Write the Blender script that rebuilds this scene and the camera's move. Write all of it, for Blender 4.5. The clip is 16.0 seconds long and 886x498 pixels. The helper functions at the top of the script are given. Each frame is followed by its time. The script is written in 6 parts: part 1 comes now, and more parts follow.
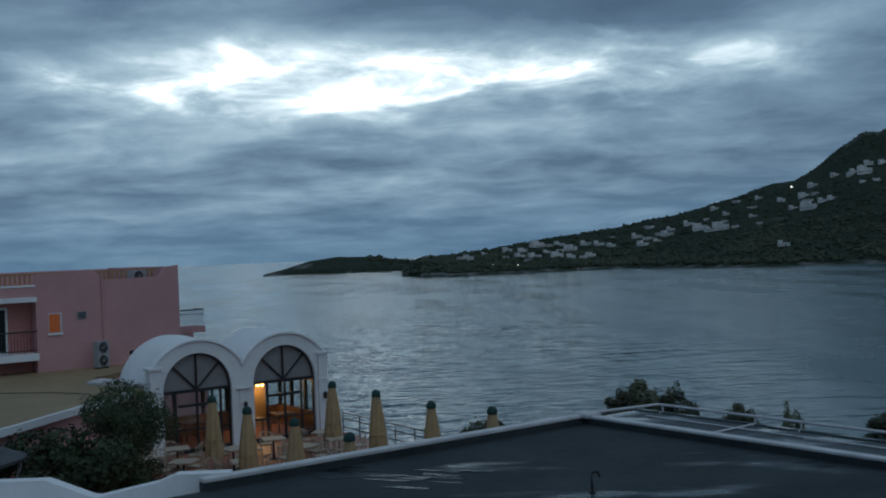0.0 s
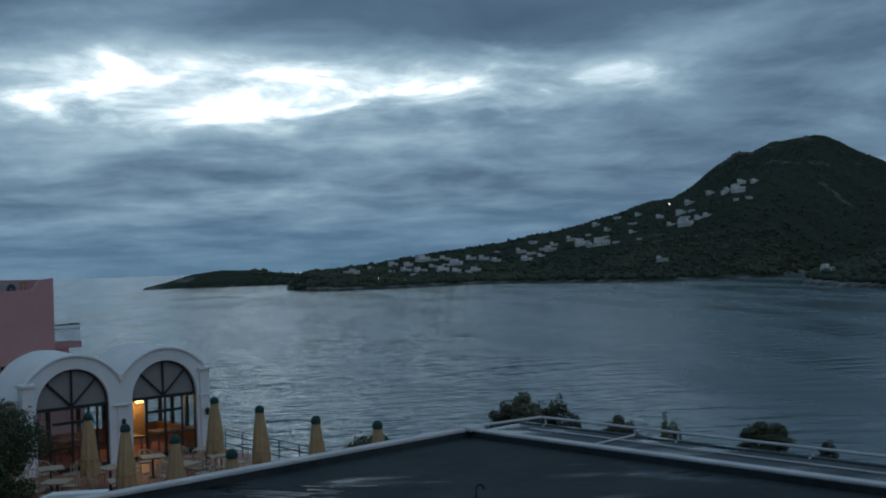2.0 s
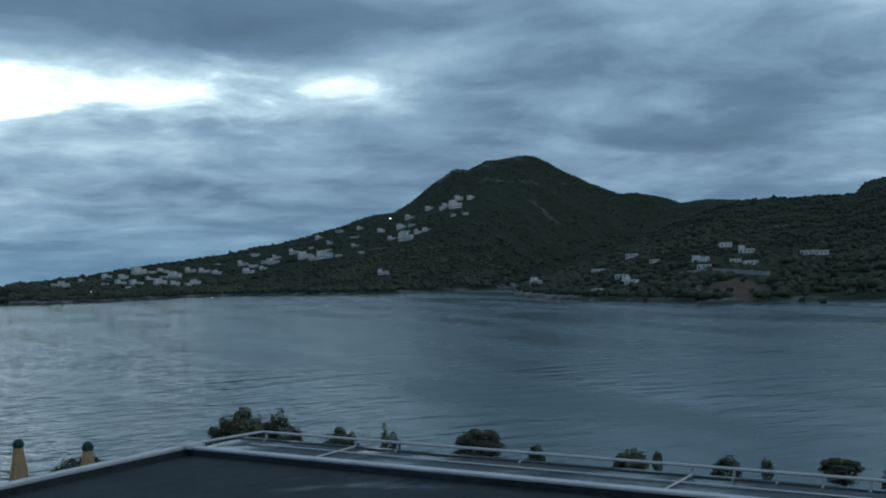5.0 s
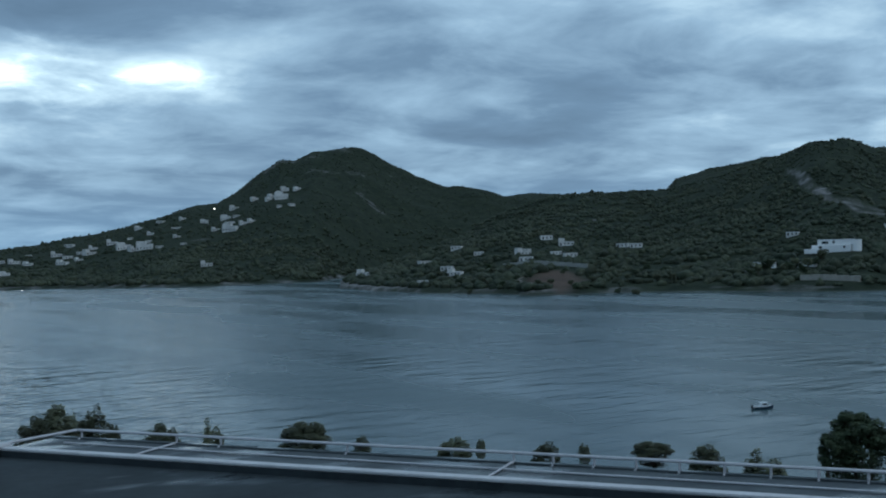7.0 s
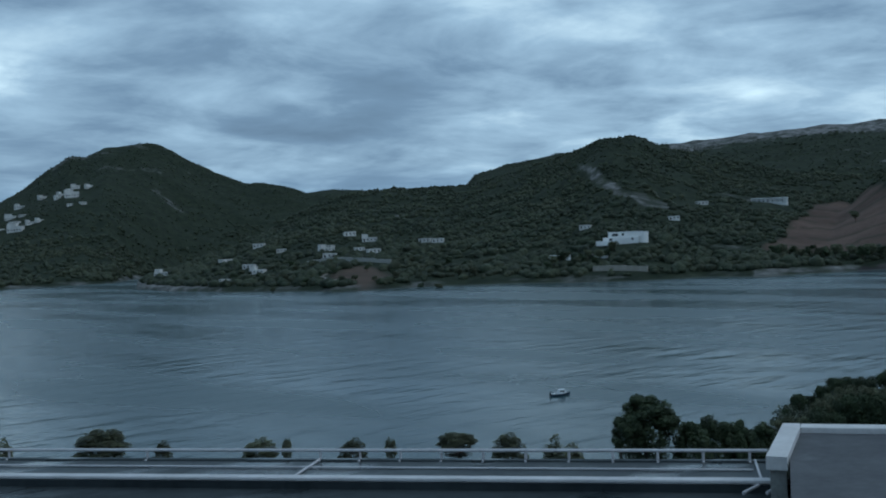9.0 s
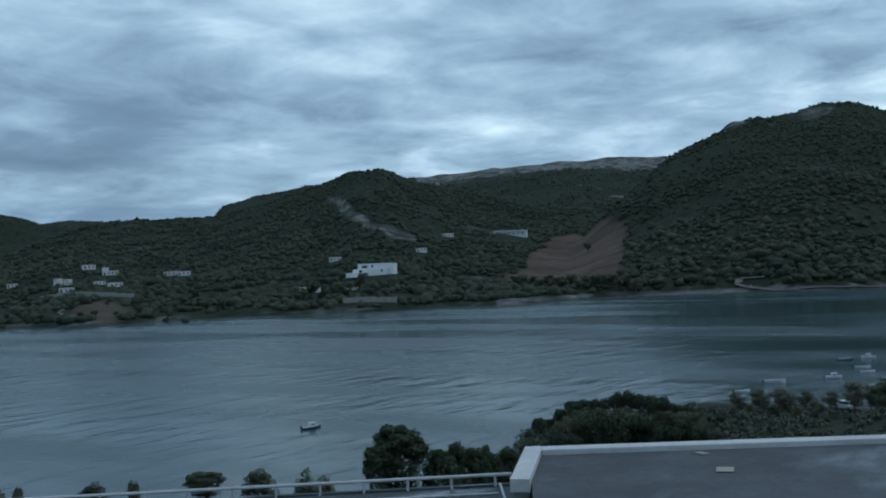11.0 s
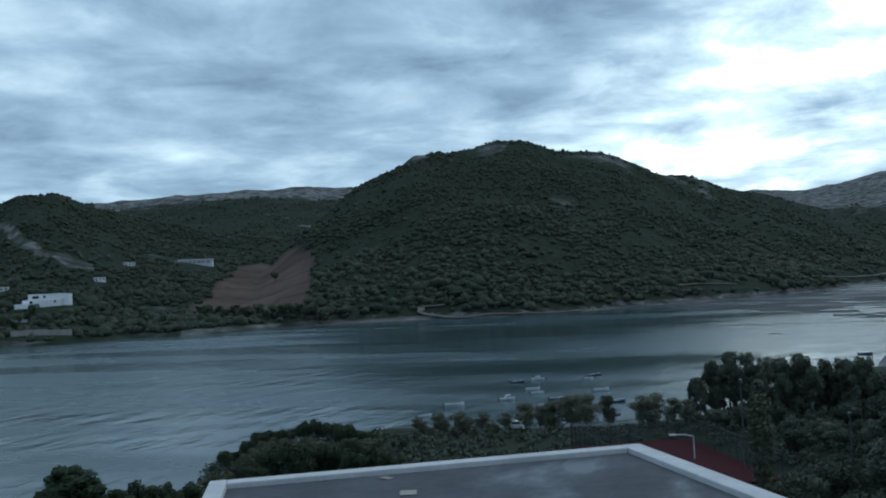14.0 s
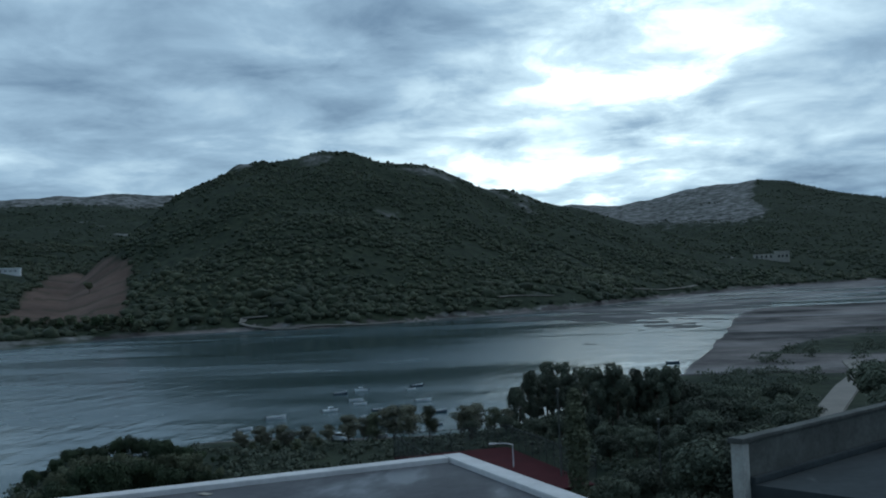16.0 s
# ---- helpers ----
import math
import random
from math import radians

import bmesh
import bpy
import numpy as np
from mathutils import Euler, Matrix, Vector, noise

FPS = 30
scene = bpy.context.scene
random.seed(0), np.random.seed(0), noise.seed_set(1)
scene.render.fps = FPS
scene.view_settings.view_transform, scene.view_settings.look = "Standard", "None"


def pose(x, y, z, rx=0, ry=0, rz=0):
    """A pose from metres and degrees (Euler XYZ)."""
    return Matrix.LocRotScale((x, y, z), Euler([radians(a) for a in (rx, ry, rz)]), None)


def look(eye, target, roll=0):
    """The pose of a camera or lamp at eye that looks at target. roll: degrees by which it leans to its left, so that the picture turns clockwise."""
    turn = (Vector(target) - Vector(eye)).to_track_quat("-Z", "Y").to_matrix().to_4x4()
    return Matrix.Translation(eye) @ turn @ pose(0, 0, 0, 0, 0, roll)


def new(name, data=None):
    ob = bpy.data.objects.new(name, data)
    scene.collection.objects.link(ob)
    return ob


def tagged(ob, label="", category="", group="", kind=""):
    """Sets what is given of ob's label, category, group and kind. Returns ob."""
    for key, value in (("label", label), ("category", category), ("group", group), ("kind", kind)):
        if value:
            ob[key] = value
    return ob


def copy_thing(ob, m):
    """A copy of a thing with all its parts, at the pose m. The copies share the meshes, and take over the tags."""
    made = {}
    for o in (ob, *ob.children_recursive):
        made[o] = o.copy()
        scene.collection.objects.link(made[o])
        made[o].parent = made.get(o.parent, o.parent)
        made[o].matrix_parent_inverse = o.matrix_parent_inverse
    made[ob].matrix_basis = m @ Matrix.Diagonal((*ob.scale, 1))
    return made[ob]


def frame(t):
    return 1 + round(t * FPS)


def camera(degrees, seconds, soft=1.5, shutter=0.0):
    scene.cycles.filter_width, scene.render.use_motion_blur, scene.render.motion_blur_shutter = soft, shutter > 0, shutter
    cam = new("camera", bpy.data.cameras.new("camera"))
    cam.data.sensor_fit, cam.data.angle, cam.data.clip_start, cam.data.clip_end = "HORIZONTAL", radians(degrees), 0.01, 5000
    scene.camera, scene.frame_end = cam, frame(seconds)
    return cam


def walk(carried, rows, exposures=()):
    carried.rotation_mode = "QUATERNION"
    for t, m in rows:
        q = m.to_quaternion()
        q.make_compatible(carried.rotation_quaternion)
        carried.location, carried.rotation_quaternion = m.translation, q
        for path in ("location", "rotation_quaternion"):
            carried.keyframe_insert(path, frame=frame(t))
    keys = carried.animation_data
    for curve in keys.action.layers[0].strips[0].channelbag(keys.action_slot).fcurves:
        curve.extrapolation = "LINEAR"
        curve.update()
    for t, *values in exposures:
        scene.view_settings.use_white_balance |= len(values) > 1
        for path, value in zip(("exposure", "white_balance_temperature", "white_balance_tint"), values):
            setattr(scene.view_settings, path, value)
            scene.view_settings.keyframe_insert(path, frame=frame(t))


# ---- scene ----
# ---- camera ----
EYE = Vector((0.0, 0.0, 28.0))
# seconds, heading clockwise from +y, pitch, lean
TURNS = [
    (0, -0.00, 0.07, -2.19), (0.5, 1.05, 0.17, -2.01), (1, 2.48, 0.45, -1.79), (1.5, 4.22, 0.38, -1.81),
    (2, 6.15, 0.61, -1.92), (2.5, 9.06, 1.10, -2.12), (3, 11.28, 0.92, -2.03), (3.5, 13.50, 0.72, -2.11),
    (4, 16.23, 0.49, -2.20), (4.2, 17.30, 0.64, -2.15), (6.3, 26.52, 0.24, -1.30), (6.5, 27.47, 0.16, -1.41),
    (7, 30.34, 0.14, -1.53), (7.5, 33.65, 0.25, -1.72), (8, 37.14, -0.43, -2.05), (8.2, 37.92, -0.57, -2.14),
    (10.3, 48.64, 0.62, -2.48), (10.5, 50.34, 0.71, -2.44), (11, 54.37, 0.69, -2.78), (11.5, 57.81, 1.37, -2.70),
    (12, 60.34, 1.51, -2.69), (12.5, 62.76, 1.56, -3.00), (13, 65.64, 1.57, -2.69), (13.5, 68.11, 1.43, -2.41),
    (14, 71.16, 1.43, -2.91), (14.5, 74.72, 2.19, -2.81), (15, 77.80, 2.43, -2.84), (15.5, 79.34, 2.26, -2.58),
    (16, 80.62, 1.58, -2.65)]


def aim(heading, pitch, lean):
    h, p = radians(heading), radians(pitch)
    way = Vector((math.sin(h) * math.cos(p), math.cos(h) * math.cos(p), math.sin(p)))
    return look(EYE, EYE + way * 10, lean)


cam = camera(45.25, 16.0, soft=2.0)
walk(cam, [(t, aim(h, p, l)) for t, h, p, l in TURNS],
     [(0, -0.52, 5900, 4), (2.5, -0.62, 5850, 3), (3.5, -0.6, 5850, 2), (4.2, -0.40, 5900, 2), (6.3, 0.22, 5950, 4), (10.3, 0.32, 6100, 4), (13.5, 0.44, 6150, 5), (16, 0.24, 6150, 5)])

# ---- light ----
world = bpy.data.worlds.new("dusk_sky")
scene.world = world
world.use_nodes = True
wt = world.node_tree
wt.nodes.clear()


def wnode(kind):
    return wt.nodes.new(kind)


def wmath(op, a, b=None, clamp=False):
    n = wnode("ShaderNodeMath")
    n.operation, n.use_clamp = op, clamp
    for i, v in enumerate((a, b)):
        if v is None:
            continue
        if isinstance(v, (int, float)):
            n.inputs[i].default_value = v
        else:
            wt.links.new(v, n.inputs[i])
    return n.outputs[0]


def wramp(value, stops):
    n = wnode("ShaderNodeValToRGB")
    el = n.color_ramp.elements
    while len(el) < len(stops):
        el.new(0.5)
    for e, (p, c) in zip(el, stops):
        e.position, e.color = p, (*c, 1)
    wt.links.new(value, n.inputs[0])
    return n.outputs[0]


def wmix(f, a, b, blend="MIX"):
    n = wnode("ShaderNodeMix")
    n.data_type, n.blend_type = "RGBA", blend
    for sock, v in ((n.inputs[0], f), (n.inputs[6], a), (n.inputs[7], b)):
        if isinstance(v, (int, float)):
            sock.default_value = v
        elif isinstance(v, tuple):
            sock.default_value = (*v, 1)
        else:
            wt.links.new(v, sock)
    return n.outputs[2]


coord = wnode("ShaderNodeTexCoord").outputs["Generated"]
split = wnode("ShaderNodeSeparateXYZ")
wt.links.new(coord, split.inputs[0])
dx, dy, dz = split.outputs
up = wmath("MAXIMUM", dz, 0.0)
# a flat cloud deck seen from below
den = wmath("ADD", up, 0.15)
deck = wnode("ShaderNodeCombineXYZ")
wt.links.new(wmath("DIVIDE", dx, den), deck.inputs[0])
wt.links.new(wmath("DIVIDE", dy, den), deck.inputs[1])


def wnoise(scale, detail, rough, offset, distortion=0.0):
    m = wnode("ShaderNodeMapping")
    m.inputs["Location"].default_value = offset
    wt.links.new(deck.outputs[0], m.inputs[0])
    n = wnode("ShaderNodeTexNoise")
    n.inputs["Scale"].default_value = scale
    n.inputs["Detail"].default_value = detail
    n.inputs["Roughness"].default_value = rough
    n.inputs["Distortion"].default_value = distortion
    wt.links.new(m.outputs[0], n.inputs["Vector"])
    return n.outputs["Fac"]


def streets(bearing, along, across, offset, detail, rough):
    """Long rolls of cloud that run towards one bearing."""
    b = radians(bearing)
    sep = wnode("ShaderNodeSeparateXYZ")
    wt.links.new(deck.outputs[0], sep.inputs[0])
    u = wmath("ADD", wmath("MULTIPLY", sep.outputs[0], math.sin(b) * along), wmath("MULTIPLY", sep.outputs[1], math.cos(b) * along))
    v = wmath("SUBTRACT", wmath("MULTIPLY", sep.outputs[0], math.cos(b) * across), wmath("MULTIPLY", sep.outputs[1], math.sin(b) * across))
    c = wnode("ShaderNodeCombineXYZ")
    wt.links.new(u, c.inputs[0]), wt.links.new(v, c.inputs[1])
    c.inputs[2].default_value = offset
    n = wnode("ShaderNodeTexNoise")
    n.inputs["Scale"].default_value, n.inputs["Detail"].default_value = 1.0, detail
    n.inputs["Roughness"].default_value, n.inputs["Distortion"].default_value = rough, 0.35
    wt.links.new(c.outputs[0], n.inputs["Vector"])
    return n.outputs["Fac"]


big = wnoise(0.80, 3, 0.5, (3.1, 7.7, 0.0), 0.3)
mid = wnoise(2.3, 10, 0.56, (9.3, 2.2, 4.0), 0.35)
rolls = streets(88, 0.55, 1.7, 3.7, 7, 0.52)
ragged = wnoise(3.0, 9, 0.58, (1.7, 5.1, 2.0), 0.4)
body = wmath("ADD", wmath("ADD", wmath("MULTIPLY", big, 0.40), wmath("MULTIPLY", mid, 0.38)), wmath("MULTIPLY", rolls, 0.22))


def lobe(bearing, height, wide, tall, tilt=0.0):
    """Where the deck is thin: 1 in the middle, 0 outside."""
    b = radians(bearing)
    side = wmath("SUBTRACT", wmath("MULTIPLY", dx, math.cos(b)), wmath("MULTIPLY", dy, math.sin(b)))
    fore = wmath("ADD", wmath("MULTIPLY", dx, math.sin(b)), wmath("MULTIPLY", dy, math.cos(b)))
    rise = wmath("SUBTRACT", dz, math.sin(radians(height)))
    ct, st = math.cos(radians(tilt)), math.sin(radians(tilt))
    a = wmath("DIVIDE", wmath("ADD", wmath("MULTIPLY", side, ct), wmath("MULTIPLY", rise, st)), math.sin(radians(wide)))
    c = wmath("DIVIDE", wmath("SUBTRACT", wmath("MULTIPLY", rise, ct), wmath("MULTIPLY", side, st)), math.sin(radians(tall)))
    d = wmath("ADD", wmath("MULTIPLY", a, a), wmath("MULTIPLY", c, c))
    d = wmath("ADD", d, wmath("MULTIPLY", wmath("LESS_THAN", fore, 0.0), 20.0))
    d = wmath("MAXIMUM", wmath("ADD", d, wmath("MULTIPLY", wmath("SUBTRACT", ragged, 0.5), 3.4)), 0.0)
    return wmath("POWER", 2.718, wmath("MULTIPLY", d, -1.0))


gap_sea = lobe(-4, 9.4, 16, 1.8)
glow_sea = lobe(-8, 5.5, 18, 4.0)
thick_top = lobe(-8, 14.5, 20, 3.0)
glow_east = lobe(72, 9, 38, 13)
thick_low = lobe(38, 4, 8, 3)
thick_north = lobe(18, 13.0, 16, 5.0)
gap_east = lobe(87, 7.5, 11, 7, 35)
gap_high = lobe(96, 14, 8, 4.5, 30)
gap_low = lobe(92, 4.6, 9, 1.4)
gap_small = lobe(15.5, 9.3, 4.5, 1.0)
gaps = 0.0
for spot, weight in ((gap_sea, 0.37), (gap_small, 0.16), (gap_east, 0.125), (gap_high, 0.10), (gap_low, 0.05), (glow_sea, 0.065), (glow_east, 0.07), (thick_north, -0.05), (thick_top, -0.025), (thick_low, -0.04)):
    gaps = wmath("ADD", wmath("MULTIPLY", spot, weight), gaps)
body = wmath("ADD", wmath("MULTIPLY", body, 0.84), 0.082)
light = wmath("ADD", body, gaps)
cloud = wramp(light, [(0.35, (0.095, 0.148, 0.218)), (0.47, (0.155, 0.235, 0.335)), (0.56, (0.30, 0.42, 0.54)), (0.68, (0.62, 0.77, 0.86)), (0.80, (1.35, 1.45, 1.47)), (0.92, (3.6, 3.8, 3.8))])
haze = wramp(dz, [(0.0, (0.14, 0.26, 0.40)), (0.035, (0.16, 0.29, 0.45)), (0.1, (0.2, 0.32, 0.48))])
veil = wmath("SUBTRACT", 1.0, wmath("DIVIDE", up, 0.075), True)
cloud = wmix(wmath("MULTIPLY", veil, 0.6), cloud, haze)
nishita = wnode("ShaderNodeTexSky")
nishita.sky_type, nishita.sun_disc = "NISHITA", False
nishita.sun_elevation, nishita.sun_rotation = radians(56), radians(146)
clear = wmix(1.0, nishita.outputs[0], (0.1, 0.1, 0.1), "MULTIPLY")
sky = wmix(0.97, clear, cloud)
bg = wnode("ShaderNodeBackground")
bg.inputs["Strength"].default_value = 1.0
wt.links.new(sky, bg.inputs["Color"])
wt.links.new(bg.outputs[0], wnode("ShaderNodeOutputWorld").inputs[0])

sun = new("sun", bpy.data.lights.new("sun", "SUN"))
sun.data.energy, sun.data.angle, sun.data.color = 0.42, radians(60), (0.97, 0.98, 1.0)
sun.matrix_world = look((0, 0, 0), (-3.0, 4.5, -8.0))

# ---- materials ----
def material(name, color, rough=0.7, metal=0.0, vary=0.25, scale=1.0, bump=0.0, bump_scale=None, second=None, spec=0.5, detail=8.0, stretch=(1, 1, 1), local=False, emission=None):
    """A surface with variation at two scales; scale is in features a metre."""
    m = bpy.data.materials.new(name)
    m.use_nodes = True
    nt = m.node_tree
    p = nt.nodes["Principled BSDF"]
    p.inputs["Roughness"].default_value, p.inputs["Metallic"].default_value = rough, metal
    p.inputs["Specular IOR Level"].default_value = spec
    tc = nt.nodes.new("ShaderNodeTexCoord")
    geo = nt.nodes.new("ShaderNodeNewGeometry")
    mp = nt.nodes.new("ShaderNodeMapping")
    mp.inputs["Scale"].default_value = stretch
    nt.links.new(tc.outputs["Object"] if local else geo.outputs["Position"], mp.inputs[0])

    def noise_tex(s, d=detail):
        n = nt.nodes.new("ShaderNodeTexNoise")
        n.inputs["Scale"].default_value, n.inputs["Detail"].default_value = s, d
        n.inputs["Roughness"].default_value = 0.62
        nt.links.new(mp.outputs[0], n.inputs["Vector"])
        return n.outputs["Fac"]
    coarse, fine = noise_tex(scale), noise_tex(scale * 9)
    mixv = nt.nodes.new("ShaderNodeMath")
    mixv.operation = "MULTIPLY_ADD"
    mixv.inputs[1].default_value = 0.65
    sc = nt.nodes.new("ShaderNodeMath")
    sc.operation = "MULTIPLY"
    sc.inputs[1].default_value = 0.35
    nt.links.new(fine, sc.inputs[0])
    nt.links.new(coarse, mixv.inputs[0])
    nt.links.new(sc.outputs[0], mixv.inputs[2])
    ramp = nt.nodes.new("ShaderNodeValToRGB")
    dark = second or tuple(c * (1 - vary) for c in color)
    ramp.color_ramp.elements[0].position, ramp.color_ramp.elements[0].color = 0.34, (*dark, 1)
    ramp.color_ramp.elements[1].position, ramp.color_ramp.elements[1].color = 0.64, (*color, 1)
    nt.links.new(mixv.outputs[0], ramp.inputs[0])
    nt.links.new(ramp.outputs[0], p.inputs["Base Color"])
    if bump:
        b = nt.nodes.new("ShaderNodeBump")
        b.inputs["Strength"].default_value, b.inputs["Distance"].default_value = min(bump * 10, 1), bump
        nt.links.new(noise_tex(bump_scale or scale * 6), b.inputs["Height"])
        nt.links.new(b.outputs[0], p.inputs["Normal"])
    if emission:
        p.inputs["Emission Color"].default_value, p.inputs["Emission Strength"].default_value = (*emission[0], 1), emission[1]
    return m


M = {}
M["white"] = material("whitewash", (0.78, 0.78, 0.79), 0.75, vary=0.14, scale=0.7, bump=0.006)
M["parapet_white"] = material("parapet_paint", (0.66, 0.645, 0.64), 0.8, vary=0.28, scale=1.1, bump=0.006)
M["cap"] = material("white_cap", (0.6, 0.585, 0.59), 0.5, vary=0.3, scale=1.3, bump=0.004)


def wet(name, color, dark, dry, wet_rough, scale, level, spec=0.4):
    """A flat roof after rain: matt felt with shallow rippled puddles."""
    m = material(name, color, dry, second=dark, scale=scale, bump=0.006, bump_scale=7, spec=spec)
    nt = m.node_tree
    p = nt.nodes["Principled BSDF"]
    geo = nt.nodes.new("ShaderNodeNewGeometry")
    mp = nt.nodes.new("ShaderNodeMapping")
    mp.inputs["Scale"].default_value, mp.inputs["Rotation"].default_value = (1, 2.4, 1), (0, 0, radians(-36))
    nt.links.new(geo.outputs["Position"], mp.inputs[0])
    n = nt.nodes.new("ShaderNodeTexNoise")
    n.inputs["Scale"].default_value, n.inputs["Detail"].default_value = 0.22, 6
    nt.links.new(mp.outputs[0], n.inputs["Vector"])
    r = nt.nodes.new("ShaderNodeMapRange")
    r.inputs["From Min"].default_value, r.inputs["From Max"].default_value = level, level + 0.1
    r.inputs["To Min"].default_value, r.inputs["To Max"].default_value = dry, wet_rough
    nt.links.new(n.outputs["Fac"], r.inputs["Value"])
    nt.links.new(r.outputs[0], p.inputs["Roughness"])
    return m


M["roof"] = wet("wet_bitumen", (0.046, 0.056, 0.060), (0.018, 0.023, 0.026), 0.8, 0.14, 0.35, 0.56, 0.2)
M["strip"] = wet("wet_concrete", (0.075, 0.09, 0.095), (0.03, 0.036, 0.04), 0.6, 0.12, 0.5, 0.5, 0.3)
M["grey_roof"] = wet("grey_screed", (0.105, 0.107, 0.115), (0.05, 0.052, 0.058), 0.75, 0.32, 0.7, 0.56, 0.3)
M["paint"] = material("rail_paint", (0.58, 0.56, 0.58), 0.4, vary=0.15, scale=4)
M["pink"] = material("pink_render", (0.55, 0.30, 0.30), 0.85, vary=0.16, scale=0.6, bump=0.006)
# darker and redder than the front's pink, used only on the recessed wall
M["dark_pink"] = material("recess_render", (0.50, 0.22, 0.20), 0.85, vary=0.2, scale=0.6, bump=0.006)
M["yellow"] = material("ochre_screed", (0.31, 0.225, 0.12), 0.6, vary=0.35, scale=0.5, bump=0.005)
M["tile"] = material("terracotta", (0.33, 0.12, 0.07), 0.45, vary=0.4, scale=1.5, bump=0.004)
M["frame"] = material("dark_frame", (0.018, 0.02, 0.022), 0.45, vary=0.2, scale=4)
M["canvas"] = material("umbrella_canvas", (0.46, 0.32, 0.17), 0.9, vary=0.35, scale=2.2, bump=0.02, bump_scale=6)
M["green_cap"] = material("green_cap", (0.012, 0.05, 0.045), 0.8, vary=0.3, scale=4)
M["metal"] = material("grey_metal", (0.35, 0.36, 0.37), 0.4, metal=0.7, vary=0.2, scale=3)
M["dark_metal"] = material("dark_metal", (0.03, 0.03, 0.035), 0.45, metal=0.4, vary=0.2, scale=4)
M["wood"] = material("brown_wood", (0.20, 0.10, 0.05), 0.55, vary=0.4, scale=3)
M["bark"] = material("bark", (0.10, 0.075, 0.055), 0.9, vary=0.4, scale=4, bump=0.02)
M["concrete"] = material("weathered_concrete", (0.098, 0.104, 0.095), 0.85, vary=0.7, scale=0.9, bump=0.008)
M["court"] = material("red_court", (0.066, 0.012, 0.016), 0.9, vary=0.35, scale=0.4, spec=0.12)
M["boat"] = material("boat_gelcoat", (0.75, 0.77, 0.78), 0.3, vary=0.1, scale=1)
M["boat_blue"] = material("boat_hull_blue", (0.03, 0.06, 0.10), 0.35, vary=0.2, scale=1)
M["sand"] = material("pale_track", (0.21, 0.19, 0.165), 0.9, vary=0.3, scale=0.1)
M["mud"] = material("wet_mud", (0.032, 0.031, 0.03), 0.8, second=(0.015, 0.016, 0.015), scale=0.05)
M["stone"] = material("drystone", (0.42, 0.385, 0.33), 0.9, vary=0.4, scale=0.4)


def leaves(name, color, dark, scale, by_island=False):
    m = material(name, color, 0.75, second=dark, scale=scale, spec=0.25)
    nt = m.node_tree
    p = nt.nodes["Principled BSDF"]
    link = p.inputs["Base Color"].links[0].from_socket
    info, rng_map, hsv = nt.nodes.new("ShaderNodeObjectInfo"), nt.nodes.new("ShaderNodeMapRange"), nt.nodes.new("ShaderNodeHueSaturation")
    rng_map.inputs["To Min"].default_value, rng_map.inputs["To Max"].default_value = (0.75, 1.3) if by_island else (0.65, 1.45)
    geo = nt.nodes.new("ShaderNodeNewGeometry")
    nt.links.new(geo.outputs["Random Per Island"] if by_island else info.outputs["Random"], rng_map.inputs["Value"])
    nt.links.new(rng_map.outputs[0], hsv.inputs["Value"])
    nt.links.new(link, hsv.inputs["Color"])
    nt.links.new(hsv.outputs[0], p.inputs["Base Color"])
    return m


def roughen(m, scale, depth):
    """Leafy relief on a bush seen from far off, its speckle darker in the hollows and lighter on the bumps."""
    nt = m.node_tree
    p = nt.nodes["Principled BSDF"]
    geo, n, b = [nt.nodes.new(k) for k in ("ShaderNodeNewGeometry", "ShaderNodeTexNoise", "ShaderNodeBump")]
    n.inputs["Scale"].default_value, n.inputs["Detail"].default_value, n.inputs["Roughness"].default_value = scale, 5, 0.7
    b.inputs["Strength"].default_value, b.inputs["Distance"].default_value = 1.0, depth
    nt.links.new(geo.outputs["Position"], n.inputs["Vector"])
    nt.links.new(n.outputs["Fac"], b.inputs["Height"]), nt.links.new(b.outputs[0], p.inputs["Normal"])
    # colour follows the bump height: 0.65 in hollows, 1.35 on bumps
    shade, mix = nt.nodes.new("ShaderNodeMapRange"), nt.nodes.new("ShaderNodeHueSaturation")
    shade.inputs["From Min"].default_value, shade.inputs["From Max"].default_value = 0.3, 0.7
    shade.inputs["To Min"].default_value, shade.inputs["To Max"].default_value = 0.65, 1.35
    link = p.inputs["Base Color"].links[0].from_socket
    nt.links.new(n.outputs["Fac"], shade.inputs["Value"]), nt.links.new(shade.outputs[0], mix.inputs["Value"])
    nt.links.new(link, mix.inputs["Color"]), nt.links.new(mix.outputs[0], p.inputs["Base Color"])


M["leaf"] = leaves("leaf_dark_green", (0.06, 0.08, 0.04), (0.022, 0.034, 0.018), 1.2)
M["leaf_olive"] = leaves("leaf_olive", (0.14, 0.15, 0.09), (0.06, 0.068, 0.042), 0.9)
M["leaf_grey"] = leaves("leaf_tamarisk", (0.19, 0.185, 0.13), (0.09, 0.09, 0.065), 0.6)
M["leaf_dusk"] = leaves("leaf_eucalyptus", (0.10, 0.112, 0.078), (0.036, 0.045, 0.033), 0.6)
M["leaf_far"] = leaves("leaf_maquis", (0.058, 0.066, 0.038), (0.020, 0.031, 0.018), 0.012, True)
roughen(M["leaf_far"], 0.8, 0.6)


def glow(name, color, strength):
    m = bpy.data.materials.new(name)
    m.use_nodes = True
    p = m.node_tree.nodes["Principled BSDF"]
    p.inputs["Base Color"].default_value = (*color, 1)
    p.inputs["Emission Color"].default_value, p.inputs["Emission Strength"].default_value = (*color, 1), strength
    return m


